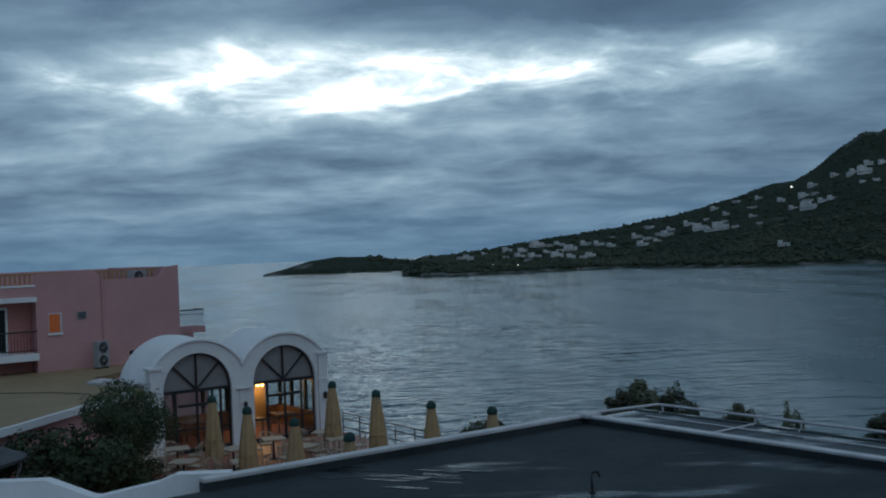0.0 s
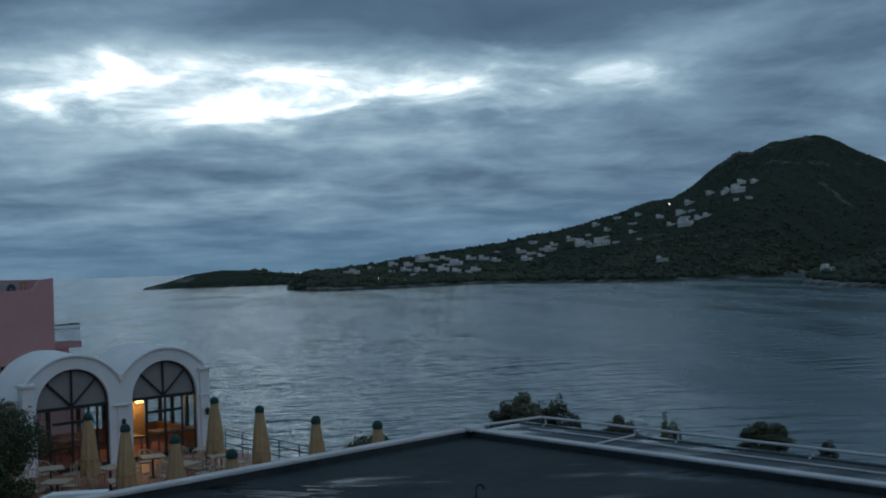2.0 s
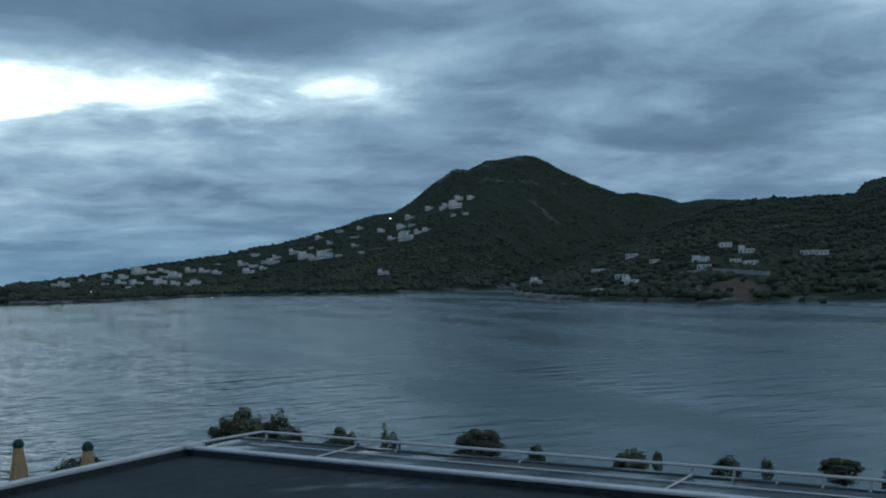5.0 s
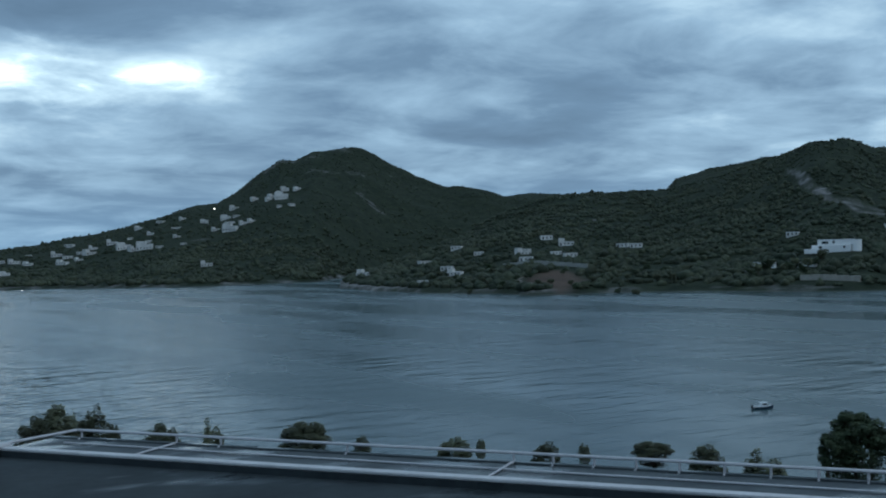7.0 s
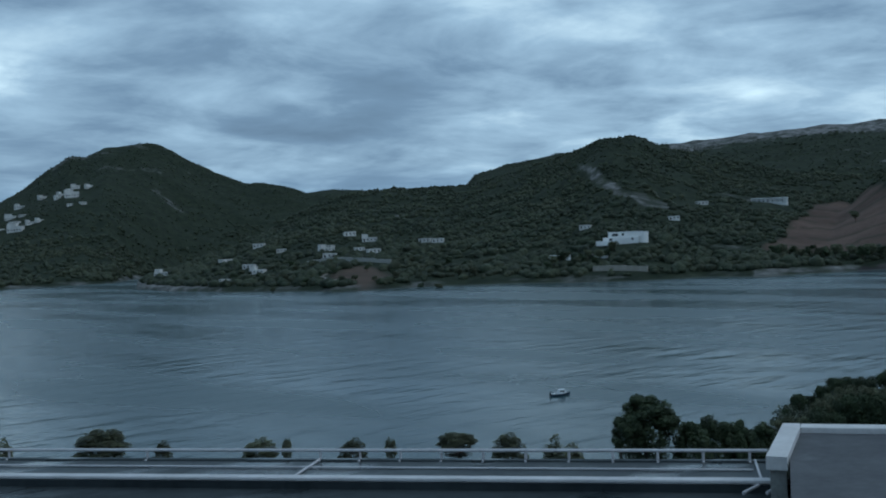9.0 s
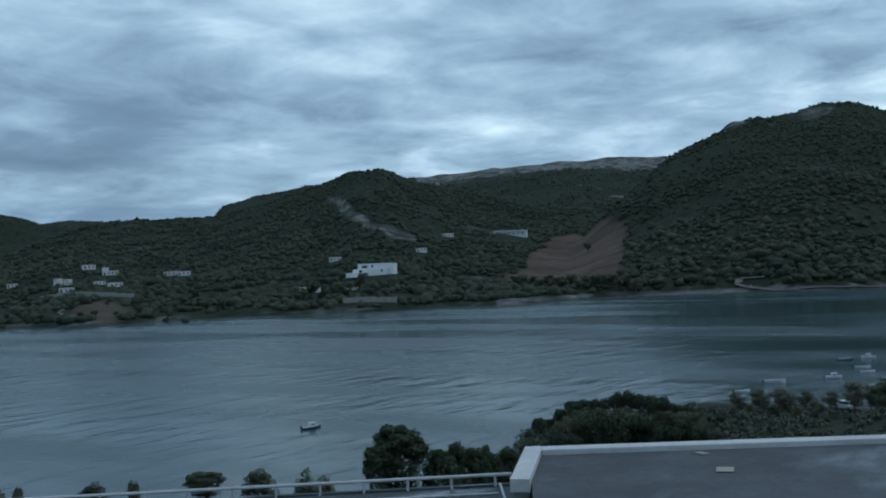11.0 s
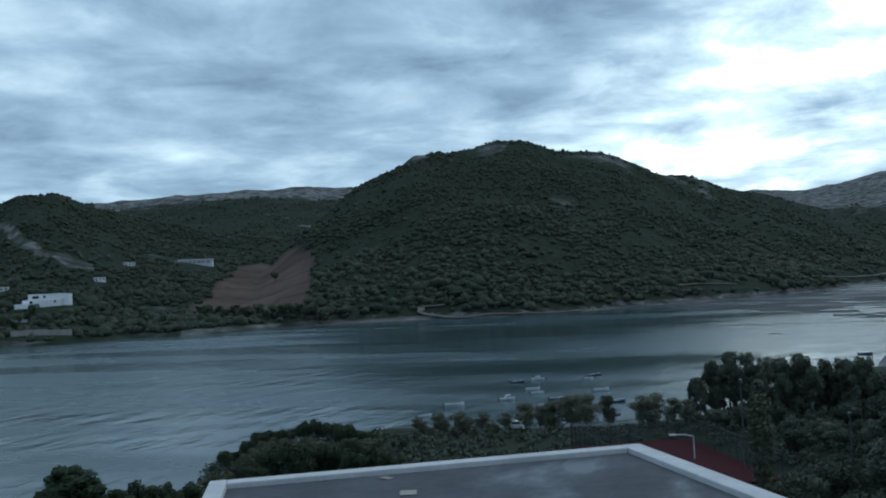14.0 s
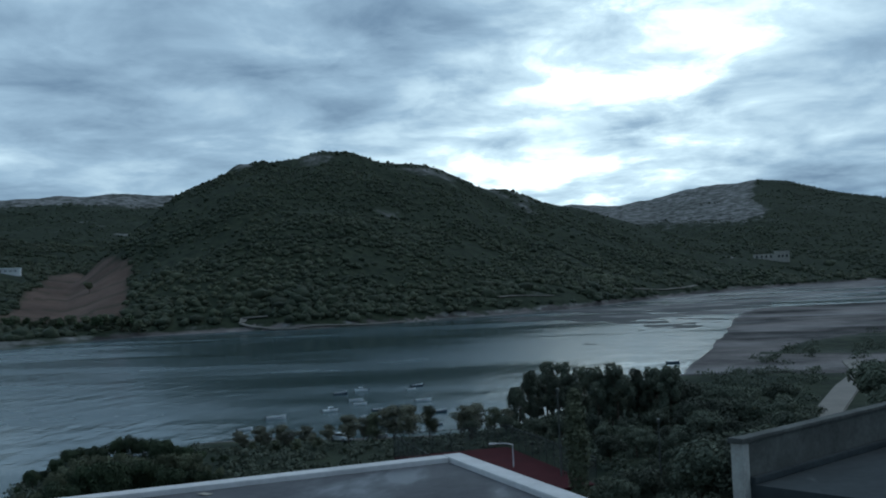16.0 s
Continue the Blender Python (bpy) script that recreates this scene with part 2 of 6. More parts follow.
M["lamp"] = glow("warm_bulb", (1.0, 0.55, 0.16), 14)
M["lit_window"] = glow("lit_curtain", (0.42, 0.10, 0.02), 0.16)
M["street_bulb"] = glow("street_bulb", (1.0, 0.85, 0.7), 5)


def glass(name, tint, rough, mix):
    """A pane: partly clear, partly mirror."""
    m = bpy.data.materials.new(name)
    m.use_nodes = True
    nt = m.node_tree
    nt.nodes.clear()
    out = nt.nodes.new("ShaderNodeOutputMaterial")
    a, b, x = nt.nodes.new("ShaderNodeBsdfTransparent"), nt.nodes.new("ShaderNodeBsdfGlossy"), nt.nodes.new("ShaderNodeMixShader")
    a.inputs[0].default_value = (*tint, 1)
    b.inputs["Roughness"].default_value = rough
    x.inputs[0].default_value = mix
    nt.links.new(a.outputs[0], x.inputs[1]), nt.links.new(b.outputs[0], x.inputs[2])
    nt.links.new(x.outputs[0], out.inputs[0])
    return m


M["pane"] = glass("window_pane", (0.85, 0.88, 0.88), 0.03, 0.10)
M["dark_glass"] = material("dark_glass", (0.015, 0.018, 0.02), 0.08, vary=0.2, scale=1)


def water_material():
    m = bpy.data.materials.new("sea_water")
    m.use_nodes = True
    nt = m.node_tree
    p = nt.nodes["Principled BSDF"]
    p.inputs["Base Color"].default_value = (0.030, 0.060, 0.068, 1)
    p.inputs["Roughness"].default_value = 0.10
    p.inputs["IOR"].default_value = 1.33
    geo = nt.nodes.new("ShaderNodeNewGeometry")

    def calc(op, x, y):
        n = nt.nodes.new("ShaderNodeMath")
        n.operation = op
        for i, v in enumerate((x, y)):
            if isinstance(v, (int, float)):
                n.inputs[i].default_value = v
            else:
                nt.links.new(v, n.inputs[i])
        return n.outputs[0]

    def tex(scale, stretch, turn, detail):
        mp = nt.nodes.new("ShaderNodeMapping")
        mp.inputs["Scale"].default_value, mp.inputs["Rotation"].default_value = stretch, (0, 0, radians(turn))
        nt.links.new(geo.outputs["Position"], mp.inputs[0])
        n = nt.nodes.new("ShaderNodeTexNoise")
        n.inputs["Scale"].default_value, n.inputs["Detail"].default_value = scale, detail
        nt.links.new(mp.outputs[0], n.inputs["Vector"])
        return n.outputs["Fac"]

    def span(v, lo, hi, a, b):
        r = nt.nodes.new("ShaderNodeMapRange")
        r.interpolation_type = "SMOOTHSTEP"
        for key, val in (("From Min", lo), ("From Max", hi), ("To Min", a), ("To Max", b)):
            r.inputs[key].default_value = val
        nt.links.new(v, r.inputs["Value"])
        return r.outputs[0]
    # the sheltered head of the bay lies calm, with lanes of wind across it
    sp = nt.nodes.new("ShaderNodeSeparateXYZ")
    nt.links.new(geo.outputs["Position"], sp.inputs[0])
    inner = calc("SUBTRACT", calc("MULTIPLY", sp.outputs[0], math.cos(radians(66))), calc("MULTIPLY", sp.outputs[1], math.sin(radians(66))))
    lanes = tex(0.022, (2.4, 0.45, 1), -4, 8)
    inner = calc("ADD", inner, calc("MULTIPLY", calc("SUBTRACT", lanes, 0.5), 520.0))
    ruffled = span(inner, -60.0, 90.0, 0.42, 0.22)
    # the swell of the open sea dies away into the bay
    swell = calc("SUBTRACT", calc("MULTIPLY", sp.outputs[0], math.cos(radians(10))), calc("MULTIPLY", sp.outputs[1], math.sin(radians(10))))
    swell = calc("ADD", swell, calc("MULTIPLY", calc("SUBTRACT", lanes, 0.5), 60.0))
    open_sea = span(swell, -25.0, 45.0, 1.0, 0.0)
    ruffled = calc("ADD", ruffled, calc("MULTIPLY", open_sea, 0.5))
    last = None
    for scale, dist, stretch, turn in ((0.06, 1.0, (1, 2.8, 1), -7), (0.3, 0.16, (1, 2.2, 1), 14)):
        b = nt.nodes.new("ShaderNodeBump")
        b.inputs["Distance"].default_value = dist
        nt.links.new(ruffled, b.inputs["Strength"])
        nt.links.new(tex(scale, stretch, turn, 2.5), b.inputs["Height"])
        if last:
            nt.links.new(last, b.inputs["Normal"])
        last = b.outputs[0]
    nt.links.new(last, p.inputs["Normal"])
    gloss = span(tex(0.011, (2.2, 0.55, 1), 8, 6), 0.38, 0.64, 0.05, 0.2)
    bay = calc("MULTIPLY", calc("SUBTRACT", 1.0, open_sea), span(inner, -60.0, 90.0, 0.11, 0.05))
    nt.links.new(calc("ADD", gloss, bay), p.inputs["Roughness"])
    return m


M["water"] = water_material()


def ground_material():
    """Maquis, bare rock, ploughed earth and sand, by what covers the ground."""
    m = bpy.data.materials.new("coastal_ground")
    m.use_nodes = True
    nt = m.node_tree
    p = nt.nodes["Principled BSDF"]
    p.inputs["Roughness"].default_value, p.inputs["Specular IOR Level"].default_value = 0.95, 0.15
    geo = nt.nodes.new("ShaderNodeNewGeometry")

    def tex(scale, detail=6):
        n = nt.nodes.new("ShaderNodeTexNoise")
        n.inputs["Scale"].default_value, n.inputs["Detail"].default_value = scale, detail
        n.inputs["Roughness"].default_value = 0.65
        nt.links.new(geo.outputs["Position"], n.inputs["Vector"])
        return n.outputs["Fac"]

    def ramp(v, a, b, lo=0.35, hi=0.65):
        r = nt.nodes.new("ShaderNodeValToRGB")
        r.color_ramp.elements[0].position, r.color_ramp.elements[0].color = lo, (*a, 1)
        r.color_ramp.elements[1].position, r.color_ramp.elements[1].color = hi, (*b, 1)
        nt.links.new(v, r.inputs[0])
        return r.outputs[0]

    def mix(f, a, b):
        x = nt.nodes.new("ShaderNodeMix")
        x.data_type = "RGBA"
        nt.links.new(f, x.inputs[0]), nt.links.new(a, x.inputs[6]), nt.links.new(b, x.inputs[7])
        return x.outputs[2]
    at = nt.nodes.new("ShaderNodeAttribute")
    at.attribute_name = "cover"
    sp = nt.nodes.new("ShaderNodeSeparateColor")
    nt.links.new(at.outputs["Color"], sp.inputs[0])

    def edge(v):
        """Break up the border of a cover with noise."""
        a = nt.nodes.new("ShaderNodeMath")
        a.operation = "ADD"
        nt.links.new(v, a.inputs[0]), nt.links.new(tex(0.03, 8), a.inputs[1])
        r = nt.nodes.new("ShaderNodeMapRange")
        r.inputs["From Min"].default_value, r.inputs["From Max"].default_value = 0.88, 1.08
        nt.links.new(a.outputs[0], r.inputs["Value"])
        return r.outputs[0]
    green = ramp(tex(0.11, 8), (0.010, 0.017, 0.010), (0.042, 0.052, 0.030), 0.34, 0.74)
    rock = ramp(tex(0.07, 10), (0.045, 0.05, 0.042), (0.25, 0.242, 0.24), 0.4, 0.64)
    earth = ramp(tex(0.02, 8), (0.075, 0.05, 0.04), (0.135, 0.09, 0.072))
    sand = ramp(tex(0.018, 10), (0.022, 0.02, 0.02), (0.19, 0.17, 0.163), 0.40, 0.64)
    c = mix(edge(sp.outputs[0]), green, rock)
    c = mix(sp.outputs[1], c, earth)
    c = mix(edge(sp.outputs[2]), c, sand)
    low = nt.nodes.new("ShaderNodeSeparateXYZ")
    nt.links.new(geo.outputs["Position"], low.inputs[0])
    for key, wet_value, dry_value in (("Roughness", 0.55, 0.95), ("Specular IOR Level", 0.5, 0.15)):
        r = nt.nodes.new("ShaderNodeMapRange")
        r.inputs["From Min"].default_value, r.inputs["From Max"].default_value = 0.15, 0.9
        r.inputs["To Min"].default_value, r.inputs["To Max"].default_value = wet_value, dry_value
        nt.links.new(low.outputs[2], r.inputs["Value"])
        nt.links.new(r.outputs[0], p.inputs[key])
    nt.links.new(c, p.inputs["Base Color"])
    b = nt.nodes.new("ShaderNodeBump")
    b.inputs["Strength"].default_value, b.inputs["Distance"].default_value = 0.6, 1.2
    nt.links.new(tex(0.2), b.inputs["Height"])
    nt.links.new(b.outputs[0], p.inputs["Normal"])
    return m


M["ground"] = ground_material()
M["boat_inner"] = material("boat_inner", (0.20, 0.21, 0.22), 0.6, vary=0.3, scale=1)
M["dirty_white"] = material("stained_whitewash", (0.42, 0.42, 0.39), 0.85, vary=0.5, scale=1.6, bump=0.006)


def puddle_material():
    m = bpy.data.materials.new("rain_water")
    m.use_nodes = True
    nt = m.node_tree
    p = nt.nodes["Principled BSDF"]
    p.inputs["Base Color"].default_value, p.inputs["Roughness"].default_value = (0.012, 0.014, 0.016, 1), 0.05
    geo, mp, n, b = [nt.nodes.new(k) for k in ("ShaderNodeNewGeometry", "ShaderNodeMapping", "ShaderNodeTexNoise", "ShaderNodeBump")]
    mp.inputs["Rotation"].default_value, mp.inputs["Scale"].default_value = (0, 0, radians(4)), (1, 3.4, 1)
    n.inputs["Scale"].default_value, n.inputs["Detail"].default_value = 4.5, 3
    b.inputs["Strength"].default_value, b.inputs["Distance"].default_value = 1.0, 0.02
    nt.links.new(geo.outputs["Position"], mp.inputs[0]), nt.links.new(mp.outputs[0], n.inputs["Vector"])
    nt.links.new(n.outputs["Fac"], b.inputs["Height"]), nt.links.new(b.outputs[0], p.inputs["Normal"])
    return m


M["puddle"] = puddle_material()
# ---- terrain heights ----
def lattice(x, y, seed):
    """Smooth value noise, 0 to 1."""
    ix, iy = np.floor(x), np.floor(y)
    fx, fy = x - ix, y - iy
    fx, fy = fx * fx * (3 - 2 * fx), fy * fy * (3 - 2 * fy)

    def cell(a, b):
        v = np.sin(a * 127.1 + b * 311.7 + seed * 74.7) * 43758.5453
        return v - np.floor(v)
    return (cell(ix, iy) * (1 - fx) + cell(ix + 1, iy) * fx) * (1 - fy) + \
           (cell(ix, iy + 1) * (1 - fx) + cell(ix + 1, iy + 1) * fx) * fy


def fbm(x, y, seed, octaves=4):
    total, amp = 0.0, 0.5
    for k in range(octaves):
        total = total + amp * lattice(x, y, seed + k)
        x, y, amp = x * 2.03 + 11.3, y * 2.03 + 5.7, amp * 0.5
    return total


def table(az, pairs):
    return np.interp(az, [p[0] for p in pairs], [p[1] for p in pairs])


# each ridge: shore distance, crest distance and crest elevation against bearing; steepness of its face, depth behind
RIDGES = {
    "island": ([(-10.6, 1600), (-6, 1580), (-1, 1560)], [(-11, 1650), (-6, 1700), (0, 1690)],
               [(-11, -1.5), (-10, -1.02), (-8.6, -0.71), (-7.1, -0.29), (-5.6, -0.11), (-4.1, -0.13), (-2.9, -0.45), (-1.4, -0.54), (1, -0.6), (2, -1.5)], 0.75, 160),
    "peninsula": ([(-2.4, 1210), (-1.1, 1115), (0.4, 1094), (3.5, 1123), (6.5, 1183), (9.5, 1190), (12.4, 1130), (15, 1085), (18, 1060), (21, 1080), (23.5, 1100), (24.5, 1220), (27, 1400), (36, 1500)],
                  [(-2.4, 1230), (-1, 1300), (0.4, 1380), (3.5, 1500), (10, 1700), (18, 1900), (25, 2050), (36, 2050)],
                  [(-2.6, -2.5), (-2.3, -1.25), (-1.4, -0.6), (-0.8, -0.48), (1.4, -0.25), (3.5, 0.03), (6.6, 0.49), (9.6, 0.88), (12.5, 1.35), (14, 1.79), (15.4, 2.25), (16.9, 2.7), (18.3, 2.87), (19.5, 3.45), (21, 4.45),
                   (21.7, 5.03), (22.1, 5.06), (22.5, 4.97), (23.4, 5.42), (24.4, 5.55), (25.2, 5.68), (26.1, 5.5), (27.3, 4.84), (29, 3.95), (30.5, 3.52), (32.6, 3.25), (33.6, 2.79), (36, 2.6), (40, 2.0), (44, -2)], 1.15, 900),
    "saddle": ([(32, 1500), (44, 1500)], [(32, 2400), (44, 2400)], [(31, 0), (33.5, 2.75), (34.9, 2.99), (36.7, 2.92), (38.5, 2.6), (43, 1.0)], 1.0, 900),
    "knoll": ([(24.2, 900), (26.5, 790), (29.5, 722), (33, 680), (35, 642), (38, 655), (41, 660), (44.4, 650), (47.4, 640), (51.6, 628), (54.6, 640), (57.6, 625), (60.6, 655), (66, 690)],
              [(24.2, 930), (27, 1000), (30, 1100), (36, 1250), (42, 1300), (47, 1250), (50, 1150), (53, 1200), (57, 1250), (66, 1200)],
              [(24, -3), (24.6, -1.7), (26, -1.2), (28, -0.6), (30, 0.2), (32, 1.2), (34, 2.2), (36, 2.75), (38.5, 3.0), (41.6, 3.05), (42.6, 3.14), (44.6, 3.6), (47.2, 4.25), (48.4, 4.7), (49.4, 5.16), (51.2, 5.18), (52.6, 4.72),
               (54, 4.3), (56, 3.6), (58, 2.9), (60, 2.2), (64, 1.2), (70, 0.5)], 1.25, 500),
    "plateau": ([(40, 1000), (75, 1000)], [(40, 1900), (75, 1900)],
                [(39, 0), (42.5, 3.1), (42.7, 3.43), (44.6, 3.95), (47, 4.2), (50, 4.5), (52.7, 4.72), (54.8, 4.82), (57.8, 5.02), (61, 5.22), (64, 5.12), (66.7, 4.95), (70, 4.5), (76, 3)], 0.9, 900),
    "big_hill": ([(58, 720), (60.6, 660), (63.7, 685), (66.7, 692), (69.7, 690), (72.6, 674), (75.5, 680), (78.3, 705), (81, 744), (84, 771), (87, 800), (90, 905), (93, 1050), (95.8, 1187), (101, 1399), (112, 1500)],
                 [(58, 900), (66, 1080), (74, 1180), (82, 1250), (90, 1500), (101, 1700), (112, 1800)],
                 [(58, -2), (60, -0.5), (62, 0.8), (64, 2.6), (66, 4.4), (66.8, 4.95), (68, 5.45), (69.9, 6.45), (72.2, 6.62), (74.1, 6.86), (75.9, 6.77), (77.5, 6.3), (79, 6.0), (80.5, 5.75), (81.6, 5.35), (83.1, 4.6), (85.8, 3.85),
                  (88, 3.2), (91, 2.2), (95, 1.1), (100, 0.5), (112, 0.2)], 1.0, 700),
    "rocky_hill": ([(78, 1500), (125, 1500)], [(78, 2600), (125, 2600)],
                   [(77, 0), (80, 3), (83, 3.4), (87.3, 3.62), (89.4, 3.47), (91.8, 3.67), (94.4, 4.25), (97, 4.4), (98.9, 4.12), (101.1, 3.5), (103.3, 3.05), (108, 2.8), (125, 2)], 0.95, 1200),
}
NEAR_SHORE = [(-180, 90), (-30, 58), (-12, 60), (0, 62), (20, 62), (40, 62), (52, 82), (56, 118), (58.6, 166), (68, 196), (76, 188), (80, 186), (84, 193), (88, 226), (90, 258), (93, 292), (94.2, 340), (94.7, 390), (95.3, 450), (95.7, 560), (96.4, 640), (98, 690), (101, 720), (125, 650), (180, 400)]


def ground_height(x, y):
    x, y = np.asarray(x, float), np.asarray(y, float)
    az, r = np.degrees(np.arctan2(x, y)), np.hypot(x, y)
    wob = (fbm(x / 90, y / 90, 3) - 0.47)
    z = np.full(r.shape, -5.0)
    for shore, crest, rise, power, back in RIDGES.values():
        s = table(az, shore) + wob * 34
        d = table(az, crest)
        e = table(az, rise)
        top = 28 + d * np.tan(np.radians(e))
        u = (r - s) / np.maximum(d - s, 10)
        bank = 2.6 * np.clip(u * 40, -3, 1)
        face = bank + (top - 2.6) * np.clip(u, 0, 1) ** power
        rear = (top + 6) * (1 - np.clip((r - d) / back, 0, 1) ** 2) - 6
        inside = (az > rise[0][0]) & (az < rise[-1][0])
        h = np.where(u < 1, face, rear)
        z = np.maximum(z, np.where(inside & (top > 0.5), h, -5.0))
    rough = (fbm(x / 120, y / 120, 11, 5) - 0.47) * 22 + (fbm(x / 28, y / 28, 17, 3) - 0.45) * 7
    z = z + rough * np.clip((z - 6) / 60, 0, 1) * np.clip((r - 500) / 200, 0, 1)
    # mud flats at the head of the bay
    flat = (az > 86) & (r > 520) & (r < 1500)
    mud = np.where(flat, (fbm(x / 34, y / 130, 23, 5) - 0.47) * 3.4 + np.clip((az - 93) / 14, -0.8, 0.12) - 0.10 * np.clip((1100 - r) / 400, 0, 1), -5.0)
    z = np.maximum(z, np.where(az > 86, mud, -5.0))
    # the shore below the hotel
    s = table(az, NEAR_SHORE) + wob * 10 + (fbm(x / 16, y / 16, 71, 3) - 0.43) * 26 * np.clip((az - 92.5) / 1.5, 0, 1)
    u = r / s
    v = r / np.minimum(s, 140)
    west = np.interp(v, [0, 0.80, 0.93, 1.0], [18.2, 17.6, 8.0, 3.0])
    east = np.interp(v, [0, 0.21, 0.32, 0.42, 0.55], [17.6, 17.6, 10.5, 5.0, 3.4])
    slope = west + (east - west) * np.clip((az - 43) / 10, 0, 1)
    low = np.clip((s - r) / 30, 0, 1)
    near = np.where(u < 1, 0.9 + np.maximum(slope - 0.9, 0) * np.where(s > 140, low, np.clip((1 - u) * 8, 0, 1)), np.maximum(-5, 0.9 - (r - s) * 0.3))
    near = np.where((az > 92.5) & (r > 250) & (u < 1), np.minimum(near, 1.6) * 0.35 + (fbm(x / 22, y / 70, 61, 4) - 0.40) * 2.6, near)
    court = np.clip(1 - np.hypot((x - 140) / 34, (y - 12) / 24), 0, 1)
    near = np.where((court > 0) & (u < 1), near + (4.0 - near) * np.clip(court * 4, 0, 1), near)
    return np.maximum(z, near)


# ---- mesh helpers ----
def finish(name, bm, mat, smooth=False):
    me = bpy.data.meshes.new(name)
    if smooth:
        for f in bm.faces:
            f.smooth = True
    bm.to_mesh(me)
    bm.free()
    for m in (mat if isinstance(mat, (list, tuple)) else [mat]):
        me.materials.append(M[m])
    return me


def part(name, bm, mat, parent=None, label="", smooth=False):
    ob = new(name, finish(name, bm, mat, smooth))
    ob.parent = parent
    return tagged(ob, label)


def thing(name, label, category, group="", kind=""):
    return tagged(new(name), label, category, group, kind)


def box(bm, x0, x1, y0, y1, z0, z1, bevel=0.0):
    g = bmesh.ops.create_cube(bm, size=1)
    bmesh.ops.scale(bm, vec=(x1 - x0, y1 - y0, z1 - z0), verts=g["verts"])
    bmesh.ops.translate(bm, vec=((x0 + x1) / 2, (y0 + y1) / 2, (z0 + z1) / 2), verts=g["verts"])
    if bevel:
        bmesh.ops.bevel(bm, geom=list({e for v in g["verts"] for e in v.link_edges}), offset=bevel, segments=2, affect="EDGES", profile=0.6)
    return bm


def boxed(*a, bevel=0.0):
    return box(bmesh.new(), *a, bevel=bevel)


def tube(bm, a, b, r0, r1=None, n=8):
    a, b = Vector(a), Vector(b)
    d = b - a
    g = bmesh.ops.create_cone(bm, cap_ends=True, segments=n, radius1=r0, radius2=r0 if r1 is None else r1, depth=d.length)
    bmesh.ops.transform(bm, matrix=Matrix.Translation((a + b) / 2) @ d.to_track_quat("Z", "Y").to_matrix().to_4x4(), verts=g["verts"])
    return bm


def tubed(a, b, r0, r1=None, n=8):
    return tube(bmesh.new(), a, b, r0, r1, n)


def prism(outline, z0, z1, holes=None):
    """A slab from an outline in plan."""
    bm = bmesh.new()
    lo = [bm.verts.new((x, y, z0)) for x, y in outline]
    hi = [bm.verts.new((x, y, z1)) for x, y in outline]
    bm.faces.new(lo[::-1]), bm.faces.new(hi)
    for i in range(len(lo)):
        j = (i + 1) % len(lo)
        bm.faces.new((lo[i], lo[j], hi[j], hi[i]))
    bmesh.ops.recalc_face_normals(bm, faces=bm.faces)
    return bm


def g_at(x, y):
    return float(ground_height(np.array([x]), np.array([y]))[0])


# ---- ground and sea ----
def make_ground():
    az = np.radians(np.concatenate([np.arange(-180, -30, 5.0), np.arange(-30, -14, 1.0), np.arange(-14, 106, 0.2), np.arange(106, 120, 1.0), np.arange(120, 180, 5.0)]))
    r = np.concatenate([[1.0], np.arange(15, 120, 5.0), np.arange(120, 520, 8.0), np.arange(520, 1000, 8.0), np.arange(1000, 2100, 14.0), np.arange(2100, 3400, 60.0), [3700, 4200, 4930]])
    A, Rr = np.meshgrid(az, r, indexing="ij")
    x, y = Rr * np.sin(A), Rr * np.cos(A)
    z = ground_height(x, y)
    na, nr = A.shape
    me = bpy.data.meshes.new("ground")
    co = np.stack([x, y, z], -1).reshape(-1, 3)
    i = np.arange(na * nr).reshape(na, nr)
    j = np.roll(i, -1, axis=0)
    quads = np.stack([i[:, :-1], i[:, 1:], j[:, 1:], j[:, :-1]], -1).reshape(-1, 4)
    me.vertices.add(len(co)), me.vertices.foreach_set("co", co.ravel())
    me.loops.add(quads.size), me.loops.foreach_set("vertex_index", quads.ravel())
    me.polygons.add(len(quads))
    me.polygons.foreach_set("loop_start", np.arange(0, quads.size, 4))
    me.polygons.foreach_set("use_smooth", np.ones(len(quads), bool))
    me.update()
    col = me.attributes.new("cover", "FLOAT_COLOR", "POINT")
    rock, earth, sand = cover(x, y, z)
    rgba = np.stack([rock, earth, sand, np.ones_like(rock)], -1).reshape(-1)
    col.data.foreach_set("color", rgba)
    me.materials.append(M["ground"])
    me.validate()
    return tagged(new("ground", me), "scrub-covered coastal hills with bare rock and sandy shore", "ground", kind="structure")


